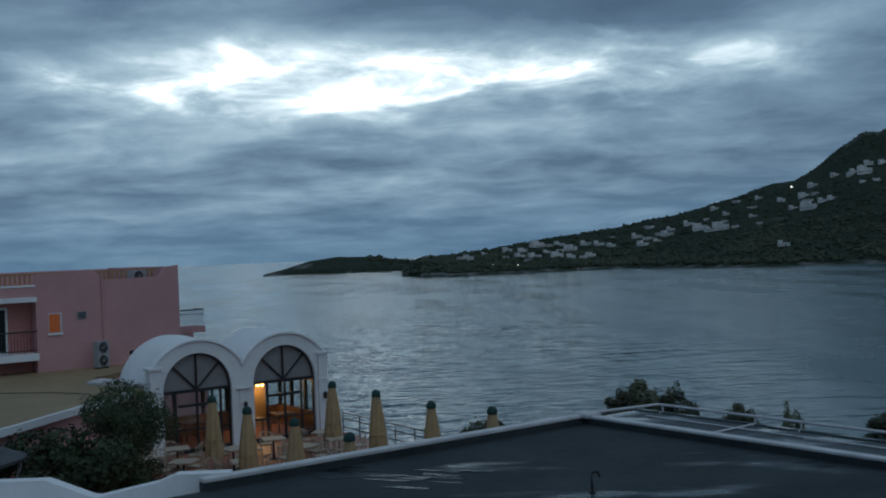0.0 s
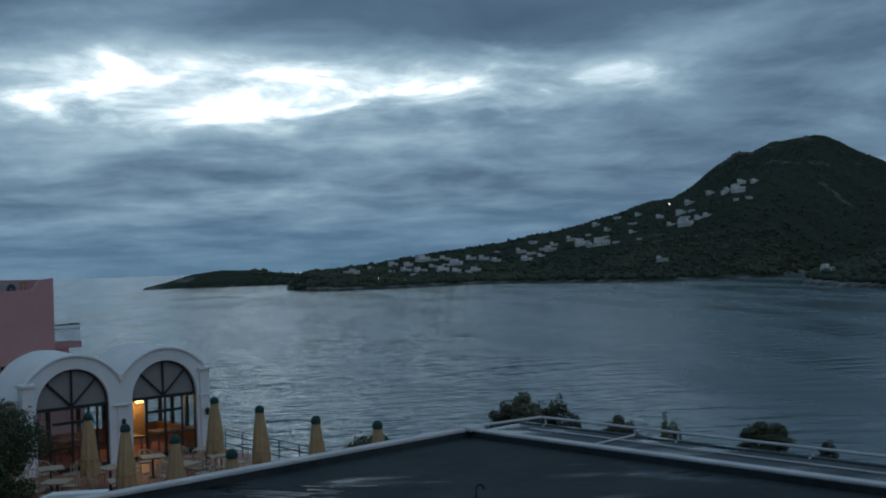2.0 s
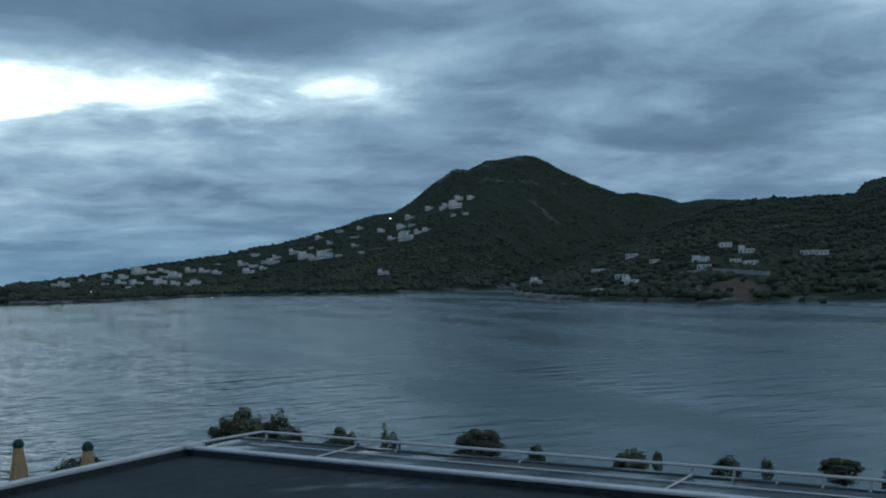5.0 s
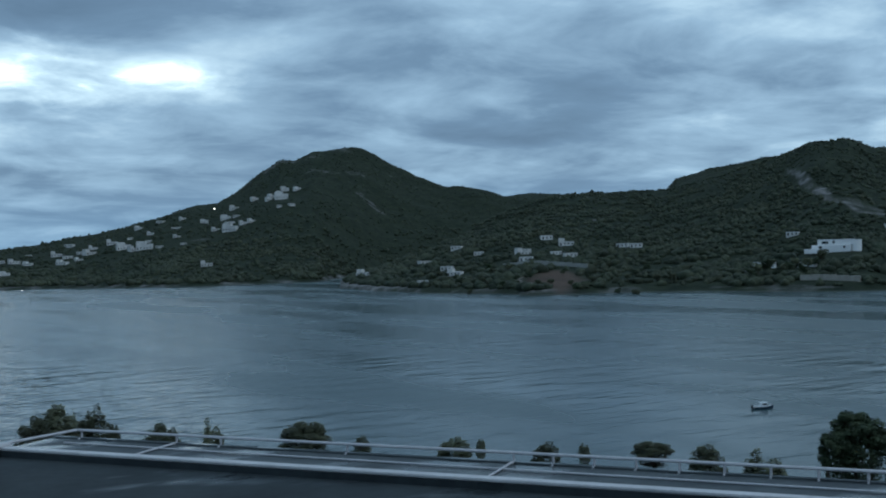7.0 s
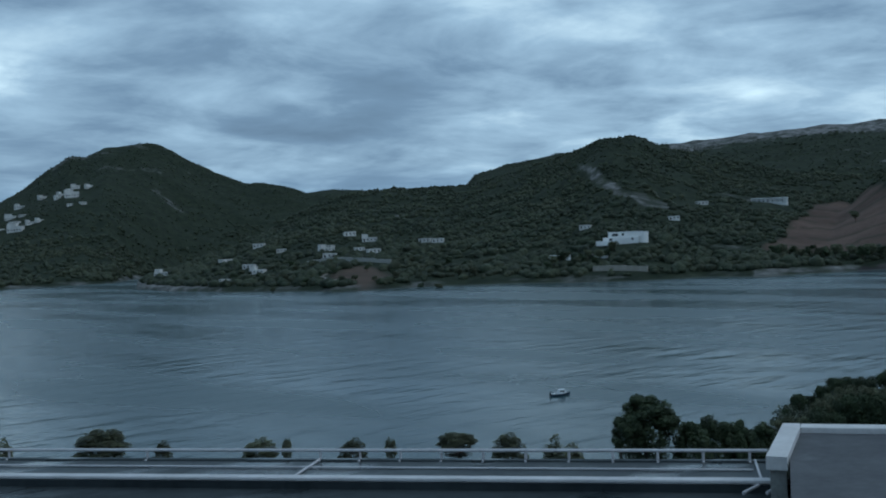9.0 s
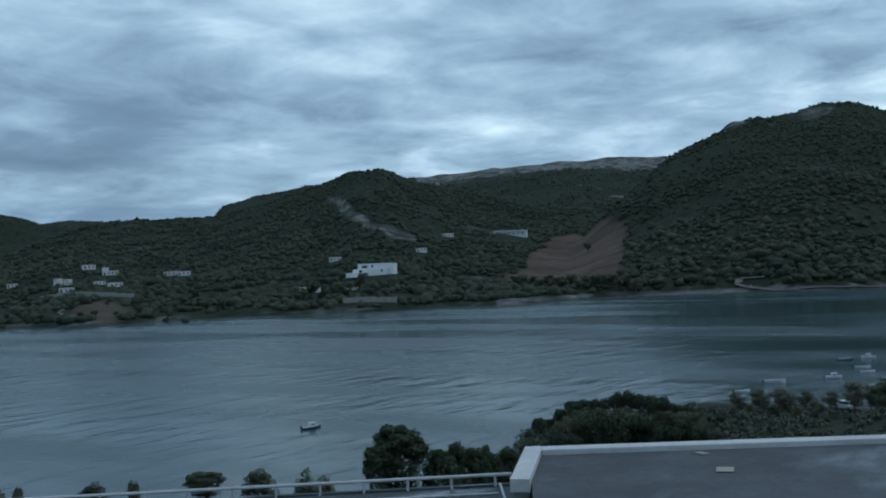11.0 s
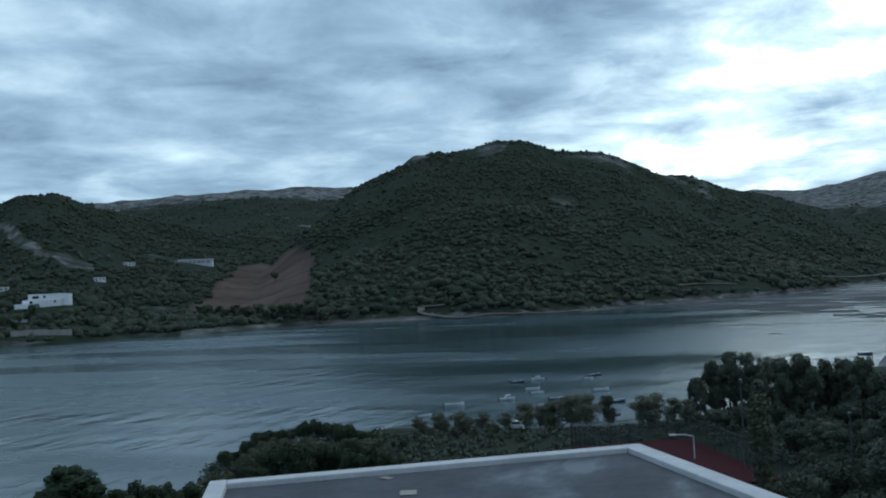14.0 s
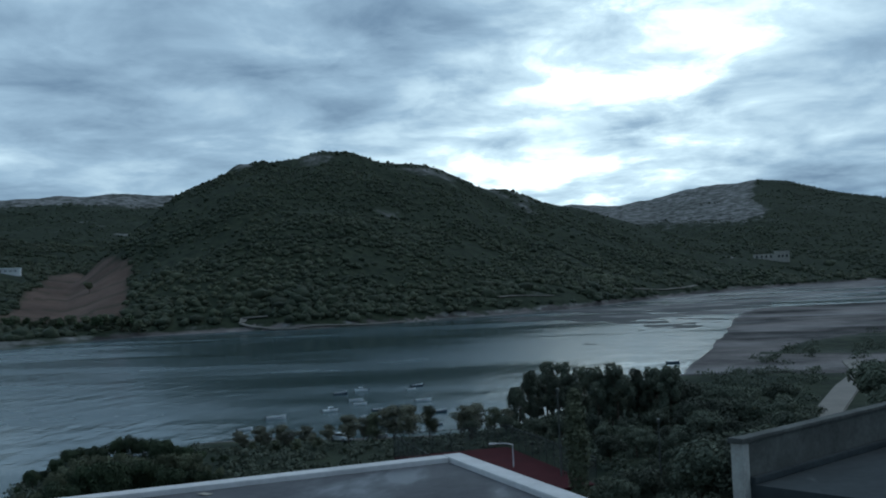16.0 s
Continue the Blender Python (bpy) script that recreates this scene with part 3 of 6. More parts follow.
def cover(x, y, z):
    """How far rock, ploughed earth and sand show on the ground, 0 to 1."""
    az, r = np.degrees(np.arctan2(x, y)), np.hypot(x, y)
    n = fbm(x / 70, y / 70, 31, 4)
    n2 = fbm(x / 190, y / 190, 37, 3)
    rock = np.clip((n - 0.56) * 2.2, 0, 0.45)
    rock = np.maximum(rock, np.clip((r - 1650) / 200, 0, 1) * np.clip((z - 95) / 40, 0, 1) * ((az > 53) & (az < 72)) * (0.7 + 0.3 * ((az > 59) & (az < 67))))
    rock = np.maximum(rock, np.clip((97.6 + (n2 - 0.5) * 2.4 - az) / 0.5, 0, 1) * ((az > 86) & (r > 1900)) * np.clip((z - 70) / 60, 0, 1) * (0.30 + n2 * 0.62))
    rock = np.maximum(rock, ((az > 97.2) & (r > 1900)) * np.clip(n2 - 0.42, 0, 1) * 1.6)
    rock = np.maximum(rock, (z > 165) * ((az > 18) & (az < 33)) * np.clip((n - 0.42) * 2, 0, 0.42))
    # bare crest of the big hill
    rock = np.maximum(rock, ((az > 69) & (az < 86) & (r > 900) & (r < 1700)) * np.clip((z - 128 + np.clip(az - 79, 0, 9) * 8) / 22, 0, 1) * np.clip((n - 0.40) * 3.0, 0, 0.42))
    # the eroded gully below the knoll
    gr = np.interp(az, [48.2, 49.0, 49.6, 50.5, 51.3, 53.0], [1110, 1028, 982, 936, 912, 898])
    gully = np.clip(1.3 - np.abs(r - gr + (n - 0.5) * 40) / np.interp(az, [48.2, 49.6, 50.6, 51.6, 53], [36, 32, 20, 38, 30]), 0, 1) * ((az > 48.2) & (az < 53.0))
    rock = np.maximum(rock, np.clip(gully * 1.4, 0, 1) * 0.52)
    # rocky foreshore
    rock = np.maximum(rock, np.clip(1.2 - np.abs(z - 2.0) / 4.0, 0, 1) * (r > 550) * (0.32 + 0.55 * n) * np.where((az > 29) & (az < 57), 0.68, 1.0))
    # ploughed field
    corners = [(611, 391), (890, 511), (985, 533), (820, 390), (666, 327)]
    inside = np.ones_like(r)
    for (x0, y0), (x1, y1) in zip(corners, corners[1:] + corners[:1]):
        away = ((x - x0) * (y1 - y0) - (y - y0) * (x1 - x0)) / math.hypot(x1 - x0, y1 - y0)
        inside = np.minimum(inside, np.clip((away + (n - 0.5) * 16) / 6, 0, 1))
    bank = fbm(x / 60, y / 60, 43, 2) * 60 + x * 0.89 + y * 0.45
    earth = inside * np.where(np.mod(bank, 44) < 6, 0.45, 1.0)
    earth = np.maximum(earth, np.clip(1.5 - np.abs(az - 36.6) / 1.1 - np.abs(r - 705) / 45 + (n - 0.5) * 3, 0, 0.75) * (r < 760))
    # beaches, mud and tracks
    sand = ((az > 62) & (az < 90) & (z > -0.5) & (z < 2.4) & (r > 600)) * 0.75
    sand = np.maximum(sand, ((az > 86) & (z > -1) & (z < 3.5) & (r + (n - 0.5) * 110 > np.interp(az, [86, 93, 95, 96.4, 98.5, 101, 107], [250, 245, 265, 310, 350, 410, 440]))) * 0.8)
    sand = np.maximum(sand, ((r < 330) & (z < 1.3) & (z > -1)) * 0.8)
    return np.clip(rock, 0, 1), np.clip(earth, 0, 1), np.clip(sand, 0, 1)


make_ground()


def make_sea():
    bm = bmesh.new()
    rings = [0.5, 60, 120, 250, 500, 1000, 2000, 3500, 4940]
    n = 128
    rows = [[bm.verts.new((r * math.cos(k / n * math.tau), r * math.sin(k / n * math.tau), 0)) for k in range(n)] for r in rings]
    for a, b in zip(rows, rows[1:]):
        for k in range(n):
            bm.faces.new((a[k], b[k], b[(k + 1) % n], a[(k + 1) % n]))
    tagged(part("water", bm, "water"), "rippled grey-blue sea in the bay at dusk", "water", kind="structure")


make_sea()

# ---- the hotel roofs round the camera ----
E1, E2 = Vector((0.597, -0.802, 0)), Vector((0.802, 0.597, 0))
CORNER = Vector((3.70, 29.10, 0))


def plan(a, b, z=0.0, origin=CORNER, along=E1, out=E2):
    return origin + along * a + out * b + Vector((0, 0, z))


def frame_of(origin, along, out):
    return Matrix(((along.x, out.x, 0, origin.x), (along.y, out.y, 0, origin.y), (0, 0, 1, 0), (0, 0, 0, 1)))


def mud_bank():
    """Shoals of mud and weed that break the surface in streaks before the far shore; their dark also stands in for the
    hill's reflection.
    """
    az, r = np.meshgrid(np.arange(79, 98, 0.08), np.arange(380, 900, 2.5), indexing="ij")
    x, y = r * np.sin(np.radians(az)), r * np.cos(np.radians(az))
    n = fbm(az * 0.6, r / 13 + az * 0.25, 91, 5)
    wide = fbm(az * 0.16, r / 60, 95, 3)
    want = np.interp(r, [380, 500, 570, 700, 900], [-0.2, -0.12, 0.02, 0.08, 0.09]) - np.clip((88 - az) / 8, 0, 1) * 0.13 - np.clip((az - 95) / 2, 0, 1) * 0.1
    level = np.clip((n - 0.5) * 0.5 + (wide - 0.5) * 0.4 + want, -0.3, 0.09) * 0.6
    level = np.where((az < 79.2) | (az > 97.7) | (r < 383) | (r > 896), -0.5, level)
    i = np.arange(az.size).reshape(az.shape)
    quads = np.stack([i[:-1, :-1], i[:-1, 1:], i[1:, 1:], i[1:, :-1]], -1).reshape(-1, 4)
    top = level.reshape(-1)[quads].max(axis=1) > -0.05
    me = bpy.data.meshes.new("mud_bank")
    me.from_pydata(np.stack([x, y, level], -1).reshape(-1, 3).tolist(), [], quads[top].tolist())
    me.materials.append(M["mud"])
    return tagged(new("mud_bank", me), "dark wet mud and weed shoals in the shallow bay, also standing in for the hill's reflection", "mud", kind="structure")


mud_bank()


HOTEL = frame_of(CORNER, E1, E2)


def placed(ob, m=HOTEL):
    ob.matrix_world = m
    return ob


def main_roof():
    t = placed(thing("hotel_roof", "flat roof of wet dark bitumen edged with a white kerb", "roof", kind="structure"))
    part("slab", boxed(0.1, 23.2, -24, -0.1, 14, 23.13), "roof", t)
    part("upstand", boxed(-0.10, 0.14, -11.2, 0.10, 16, 23.30), "roof", t)
    part("upstand", boxed(0.14, 23.2, -0.12, 0.10, 20, 23.28), "roof", t)
    part("coping", boxed(-0.14, 0.17, -11.2, 0.15, 23.30, 23.40, bevel=0.035), "cap", t)
    part("coping", boxed(0.17, 23.2, -0.13, 0.15, 23.285, 23.365, bevel=0.035), "cap", t)
    part("coping_knuckle", boxed(-0.22, 0.35, -0.3, 0.24, 23.31, 23.45, bevel=0.06), "cap", t)
    return t


main_roof()


def strip_roof():
    t = placed(thing("lower_roof", "narrow wet concrete roof strip beside a bitumen roof", "roof", kind="structure"))
    part("slab", boxed(0.0, 22.9, 0.16, 2.16, 14, 23.24), "strip", t)
    part("curb", boxed(0.0, 22.9, 2.0, 2.16, 23.2, 23.28, bevel=0.02), "strip", t)
    return t


strip_roof()


def guard_rail():
    t = placed(thing("guard_rail", "low white painted pipe rail along a wet roof edge", "railing"))
    z = 23.47
    part("top_rail", tubed((0.8, 2.08, z), (22.75, 2.08, z), 0.036), "paint", t)
    part("top_rail", tubed((0.2, 0.2, z - 0.05), (0.8, 2.08, z), 0.036), "paint", t)
    post = finish("post", tube(tubed((0, 0, 23.24), (0, 0, z), 0.03), (0, 0, 23.26), (0, -0.14, 23.25), 0.025), "paint")
    for a in [0.95, 4.05, 5.4, 9.0] + [13.2 + 0.92 * k for k in range(11)]:
        o = new("post", post)
        o.parent, o.location = t, (a, 2.08, 0)
    return t


guard_rail()


def roof_pipes():
    t = placed(thing("roof_pipes", "thin white pipes laid over the concrete strip", "pipe"))
    z = 23.27
    part("pipe", tubed((1.0, 1.35, z), (22.4, 1.2, z), 0.022), "paint", t)
    for a in (4.05, 13.2, 22.5):
        part("pipe", tubed((a, 0.2, z), (a, 2.05, z + 0.01), 0.026), "paint", t)
    part("pipe", tubed((22.85, 0.1, z), (22.85, 2.05, z + 0.03), 0.04), "paint", t)
    part("ladder", tube(tubed((22.5, 0.1, z), (22.1, -0.9, z + 0.05), 0.03), (22.85, 0.1, z), (22.5, -0.9, z + 0.05), 0.03), "paint", t)
    return t


roof_pipes()


def vent_hook():
    t = thing("vent_pipe", "dark gooseneck vent pipe standing on the bitumen roof", "pipe")
    t.location = (2.75, 20.9, 23.13)
    pts = [(0, 0, 0), (0, 0, 0.34)] + [(0.075 - 0.075 * math.cos(k * math.pi / 7), 0, 0.34 + 0.075 * math.sin(k * math.pi / 7)) for k in range(1, 9)]
    bm = bmesh.new()
    for p, q in zip(pts, pts[1:]):
        tube(bm, p, q, 0.024)
    part("pipe", bm, "dark_metal", t, smooth=True)
    part("flange", tubed((0, 0, 0), (0, 0, 0.03), 0.07), "dark_metal", t)
    return t


vent_hook()

B1, B2 = Vector((0.516, -0.857, 0)), Vector((0.857, 0.516, 0))
BLOCK = frame_of(Vector((19.3, 11.9, 0)), B1, B2)


def white_block():
    t = placed(thing("hotel_wing", "hotel wing with a grey flat roof and broad white parapet", "building", kind="structure"), BLOCK)
    part("body", prism([(0.05, -0.05), (0.1, -3.3), (0.16, -14), (9.35, -14), (9.35, -0.05)], 2, 23.88), "grey_roof", t)
    part("parapet", prism([(-0.03, 0.0), (-0.30, -3.3), (0.06, -3.36), (0.30, -0.43), (0.30, 0.0)], 23.76, 24.0), "parapet_white", t)
    part("side_wall", prism([(0.0, -0.04), (-0.24, -3.2), (0.04, -3.2), (0.04, -0.04)], 14, 23.757), "dirty_white", t)
    part("parapet", boxed(0.303, 8.99, -0.43, 0, 14, 23.998, bevel=0.03), "parapet_white", t)
    part("parapet", boxed(8.993, 9.44, -14, 0, 14, 24.0, bevel=0.03), "parapet_white", t)
    return t


white_block()


def roof_litter(x, y, w, d, turn):
    t = thing("roof_slab_patch", "small pale cement patch lying on the grey roof", "cement patch", "patches on the grey roof")
    t.matrix_world = pose(x, y, 23.894, 0, 0, turn)
    part("patch", boxed(-w / 2, w / 2, -d / 2, d / 2, 0, 0.012), "stone", t)


roof_litter(19.0, 7.43, 0.42, 0.32, 20)
roof_litter(20.36, 8.43, 0.3, 0.16, 60)


def puddle():
    """Rain water standing on the bitumen roof, cut into thin strips in the shape of its glints."""
    t = thing("puddle", "rippled rain puddle on the dark flat roof, cut into glint-shaped strips", "puddle")
    t.matrix_world = pose(-0.45, 22.9, 23.134, 0, 0, -22)
    r = random.Random(3)
    n = 22
    # each strip's outline stands in for one streak of glint
    for strip in range(34):
        cx, cy = r.uniform(-2.6, 0.7), r.gauss(0, 0.4)
        length, wide = r.uniform(0.12, 0.55), r.uniform(0.03, 0.09)
        ring = []
        for k in range(n):
            a = k / n * math.tau
            w = 1 + 0.2 * math.sin(3 * a + strip) + r.uniform(-0.12, 0.12)
            ring.append((cx + length * w * math.cos(a), cy + wide * w * math.sin(a)))
        part("water", prism(ring, -0.003, 0.004 + strip * 0.0002), "puddle", t)


puddle()


def stepped_wall():
    """The white parapet that runs on past the bitumen roof, with a dip in its top."""
    t = thing("white_parapet", "whitewashed parapet wall with a dipped top", "wall", kind="structure")
    top = [(-16, 23.42), (-8.85, 23.40), (-8.7, 23.40), (-7.75, 23.02), (-7.6, 23.0), (-6.3, 23.26), (-5.9, 23.42), (-5.3, 23.42), (-4.75, 23.42)]
    bm = bmesh.new()
    rows = []
    for y in (22.75, 23.1):
        rows.append(([bm.verts.new((x, y, z)) for x, z in top], [bm.verts.new((x, y, 17)) for x, z in top]))
    (ta, la), (tb, lb) = rows
    for k in range(len(top) - 1):
        bm.faces.new((la[k], la[k + 1], ta[k + 1], ta[k])), bm.faces.new((lb[k + 1], lb[k], tb[k], tb[k + 1]))
        bm.faces.new((ta[k], ta[k + 1], tb[k + 1], tb[k]))
    bm.faces.new((la[0], ta[0], tb[0], lb[0])), bm.faces.new((ta[-1], la[-1], lb[-1], tb[-1]))
    bmesh.ops.recalc_face_normals(bm, faces=bm.faces)
    part("wall", bm, "white", t)
    part("flat_top", prism([(-16, 15), (-5.0, 15), (-5.0, 22.74), (-16, 22.74)], 17, 22.55), "white", t)
    return t


stepped_wall()


def terrace():
    t = thing("terrace", "terracotta-paved hotel terrace above the sea", "terrace", kind="structure")
    part("paving", prism([(-13.2, 29), (-12, 23.1), (-5.0, 23.1), (3.45, 29.25), (3.5, 30.2), (-4.3, 43.2), (-11.6, 38.2)], 14, 20.8), "tile", t)
    return t


terrace()

TERRACE = 20.8
HALL = frame_of(Vector((-10.8, 38.65, TERRACE)), E2, -E1)
HALL[2][3] = TERRACE


def arch_hall():
    t = placed(thing("arched_hall", "whitewashed twin-vaulted dining hall with arched glass front", "building"), HALL)
    bay, hw, ri, spring, ro, zc = 3.64, 1.82, 1.36, 2.35, 2.15, 2.04
    thick, depth = 0.32, 3.9
    for k in (0, 1):
        cx = hw + bay * k
        # front wall of one bay
        bm = bmesh.new()
        n = 32
        inner, outer = [], []
        for i in range(n + 1):
            th = math.pi * i / n
            c, s = math.cos(th), math.sin(th)
            inner.append((cx + ri * c, spring + ri * s))
            b = (spring - zc) * s
            d = -b + math.sqrt(b * b - (spring - zc) ** 2 + ro * ro)
            if abs(c) * d > hw:
                d = hw / abs(c)
            outer.append((cx + d * c, spring + d * s))
        inner = [(cx + ri, 0)] + inner + [(cx - ri, 0)]
        outer = [(cx + hw, 0)] + outer + [(cx - hw, 0)]
        f = [[bm.verts.new((x, y, z)) for x, z in line] for line, y in ((inner, 0), (outer, 0), (inner, thick), (outer, thick))]
        for i in range(len(inner) - 1):
            for a, b in ((0, 1), (1, 3), (3, 2), (2, 0)):
                bm.faces.new((f[a][i], f[a][i + 1], f[b][i + 1], f[b][i]))
        bmesh.ops.recalc_face_normals(bm, faces=bm.faces)
        part("front_wall", bm, "white", t)
        # moulding that follows the outer arch
        bm = bmesh.new()
        arc = [p for p in outer[1:-1] if p[1] > spring + 0.6]
        for p, q in zip(arc, arc[1:]):
            tube(bm, (p[0], -0.02, p[1]), (q[0], -0.02, q[1]), 0.06, n=6)
        part("arch_moulding", bm, "white", t)
        # vault
        bm = bmesh.new()
        r2 = ro - 0.12
        ring = []
        for y, grow in ((thick, 1.0), (0.8, 1.05), (1.4, 1.10), (2.2, 1.12), (depth - 0.9, 1.10), (depth - 0.5, 1.05), (depth - 0.2, 0.96), (depth, 0.84)):
            ring.append([bm.verts.new((cx + r2 * min(grow, 1.0) * math.cos(math.pi * i / 24) * 0.9, y, max(zc + r2 * grow * math.sin(math.pi * i / 24), 2.3))) for i in range(25)])
        for a, b in zip(ring, ring[1:]):
            for i in range(24):
                bm.faces.new((a[i], a[i + 1], b[i + 1], b[i]))
        bm.faces.new(ring[-1])
        part("vault", bm, "white", t, smooth=True)
        # glazing
        fr = part("window_frame", boxed(cx - ri, cx + ri, 0.12, 0.2, spring - 0.1, spring + 0.02), "frame", t)
        bm = bmesh.new()
        for i in range(24):
            p, q = [(cx + (ri - 0.03) * math.cos(math.pi * j / 24), 0.16, spring + (ri - 0.03) * math.sin(math.pi * j / 24)) for j in (i, i + 1)]
            tube(bm, p, q, 0.035, n=6)
        part("arch_frame", bm, "frame", fr)
        for ang in (45, 90, 135):
            a = radians(ang)
            part("bar", tubed((cx, 0.16, spring), (cx + ri * math.cos(a), 0.16, spring + ri * math.sin(a)), 0.04, n=6), "frame", fr)
        bm = bmesh.new()
        vs = [bm.verts.new((cx + (ri - 0.01) * math.cos(math.pi * i / 24), 0.22, spring + (ri - 0.01) * math.sin(math.pi * i / 24))) for i in range(25)]
        bm.faces.new(vs)
        part("blind", bm, "blind", fr, "grey roller blind")
        xs = (-ri + 0.03, -0.72, 0.05, 0.78, ri - 0.03) if k else (-ri + 0.03, -0.85, 0.0, 0.62, 0.95, ri - 0.03)
        for x in xs:
            part("mullion", boxed(cx + x - 0.035, cx + x + 0.035, 0.12, 0.2, 0.02, spring - 0.1), "frame", fr)
        part("door_rail", boxed(cx - 0.72, cx + 0.8, 0.11, 0.21, 1.72, 1.82), "frame", fr)
        part("bottom_rail", boxed(cx - ri, cx + ri, 0.12, 0.2, 0.02, 0.16), "frame", fr)
        part("mid_rail", boxed(cx - ri, cx + ri, 0.13, 0.19, 0.85, 0.91), "frame", fr)
        pane = part("pane", boxed(cx - ri, cx + ri, 0.155, 0.165, 0.1, spring - 0.1), "pane", fr)
        pane.visible_shadow = False
    for x in (-0.06, 2 * bay - 0.34):
        part("pier", boxed(x, x + 0.40, -0.09, thick + 0.05, 0, 3.2, bevel=0.02), "white", t)
        part("pier_cap", boxed(x - 0.07, x + 0.47, -0.15, thick + 0.1, 3.2, 3.32, bevel=0.025), "white", t)
    part("pier", boxed(bay - 0.16, bay + 0.16, -0.03, 0.0, 0, 2.3), "white", t)
    for x in (0.1, bay, 2 * bay - 0.1):
        part("string_course", boxed(x - 0.3, x + 0.3, -0.12, -0.03, 2.18, 2.26, bevel=0.02), "white", t)
    part("side_wall", boxed(0, 0.3, thick, depth, 0, 2.35), "white", t)
    part("side_wall", boxed(2 * bay - 0.3, 2 * bay, thick, depth, 0, 0.85), "wood", t)
    part("back_wall", boxed(0, 2 * bay, depth - 0.25, depth, 0, 0.85), "wood", t)
    part("lintel", boxed(0, 2 * bay, depth - 0.25, depth, 2.1, 2.35), "white", t)
    part("lintel", boxed(2 * bay - 0.3, 2 * bay, thick, depth, 2.1, 2.35), "white", t)
    for x in (1.2, 2.4, 3.64, 4.7, 6.3, 7.2):
        part("back_post", boxed(x - 0.06, x + 0.06, depth - 0.2, depth - 0.05, 0.85, 2.1), "frame", t)
    for y in (1.4, 2.6):
        part("side_post", boxed(2 * bay - 0.22, 2 * bay - 0.08, y - 0.06, y + 0.06, 0.85, 2.1), "frame", t)
    part("partition", boxed(4.7, 6.3, depth - 0.5, depth - 0.28, 0.0, 2.3), "ochre", t, "ochre-painted inner wall")
    part("floor", boxed(0.3, 2 * bay - 0.3, thick, depth - 0.25, -0.1, 0.03), "tile", t)
    return t


M["blind"] = material("grey_blind", (0.26, 0.25, 0.25), 0.8, vary=0.15, scale=3)
M["ochre"] = material("ochre_paint", (0.45, 0.28, 0.12), 0.7, vary=0.2, scale=1)
arch_hall()


def wall_lamp(x, y, z):
    t = thing("wall_lamp", "lit twin-bulb wall sconce inside the dining hall", "lamp", "sconces in the hall")
    t.matrix_world = HALL @ pose(x, y, z)
    part("bracket", tubed((-0.02, 0.1, -0.1), (0.02, 0.0, 0.08), 0.03), "dark_metal", t)
    for dx in (-0.1, 0.1):
        bm = bmesh.new()
        bmesh.ops.create_uvsphere(bm, u_segments=10, v_segments=8, radius=0.085)
        bmesh.ops.translate(bm, vec=(dx, -0.04, 0.1), verts=bm.verts)
        part("bulb", bm, "lamp", t, "glowing warm bulb", True)
    l = new("lamp_light", bpy.data.lights.new("lamp_light", "POINT"))
    l.data.energy, l.data.color, l.data.shadow_soft_size = 42, (1.0, 0.55, 0.2), 0.1
    l.matrix_world = HALL @ pose(x, y - 0.25, z + 0.1)


wall_lamp(5.2, 3.2, 1.75)
wall_lamp(5.95, 3.2, 1.75)


def outside_lantern(x):
    t = thing("lantern", "dark wall lantern on a whitewashed pier", "lamp", "lanterns on the piers")
    t.matrix_world = HALL @ pose(x, -0.2, 1.55)
    part("arm", tubed((0, 0.12, 0.1), (0, 0, 0.14), 0.02), "dark_metal", t)
    part("body", tubed((0, 0, -0.12), (0, 0, 0.1), 0.05, 0.085, 6), "dark_metal", t)
    part("hood", tubed((0, 0, 0.1), (0, 0, 0.18), 0.1, 0.01, 6), "dark_metal", t)


for lx in (0.15, 3.64, 7.15):
    outside_lantern(lx)


def hall_table(x, y):
    t = thing("dining_table", "dark wooden dining table inside the hall", "table", "tables in the hall")
    t.matrix_world = HALL @ pose(x, y, 0.03)
    part("tabletop", boxed(-0.45, 0.45, -0.45, 0.45, 0.7, 0.75, bevel=0.01), "wood", t)
    for a in (-0.38, 0.38):
        for b in (-0.38, 0.38):
            part("leg", boxed(a - 0.03, a + 0.03, b - 0.03, b + 0.03, 0, 0.7), "wood", t)


for x, y in ((1.2, 1.6), (2.6, 2.6), (4.6, 1.5), (6.2, 1.7), (1.3, 2.9)):
    hall_table(x, y)

PINK = frame_of(Vector((-17.62, 45.77, 0)), E2, -E1)


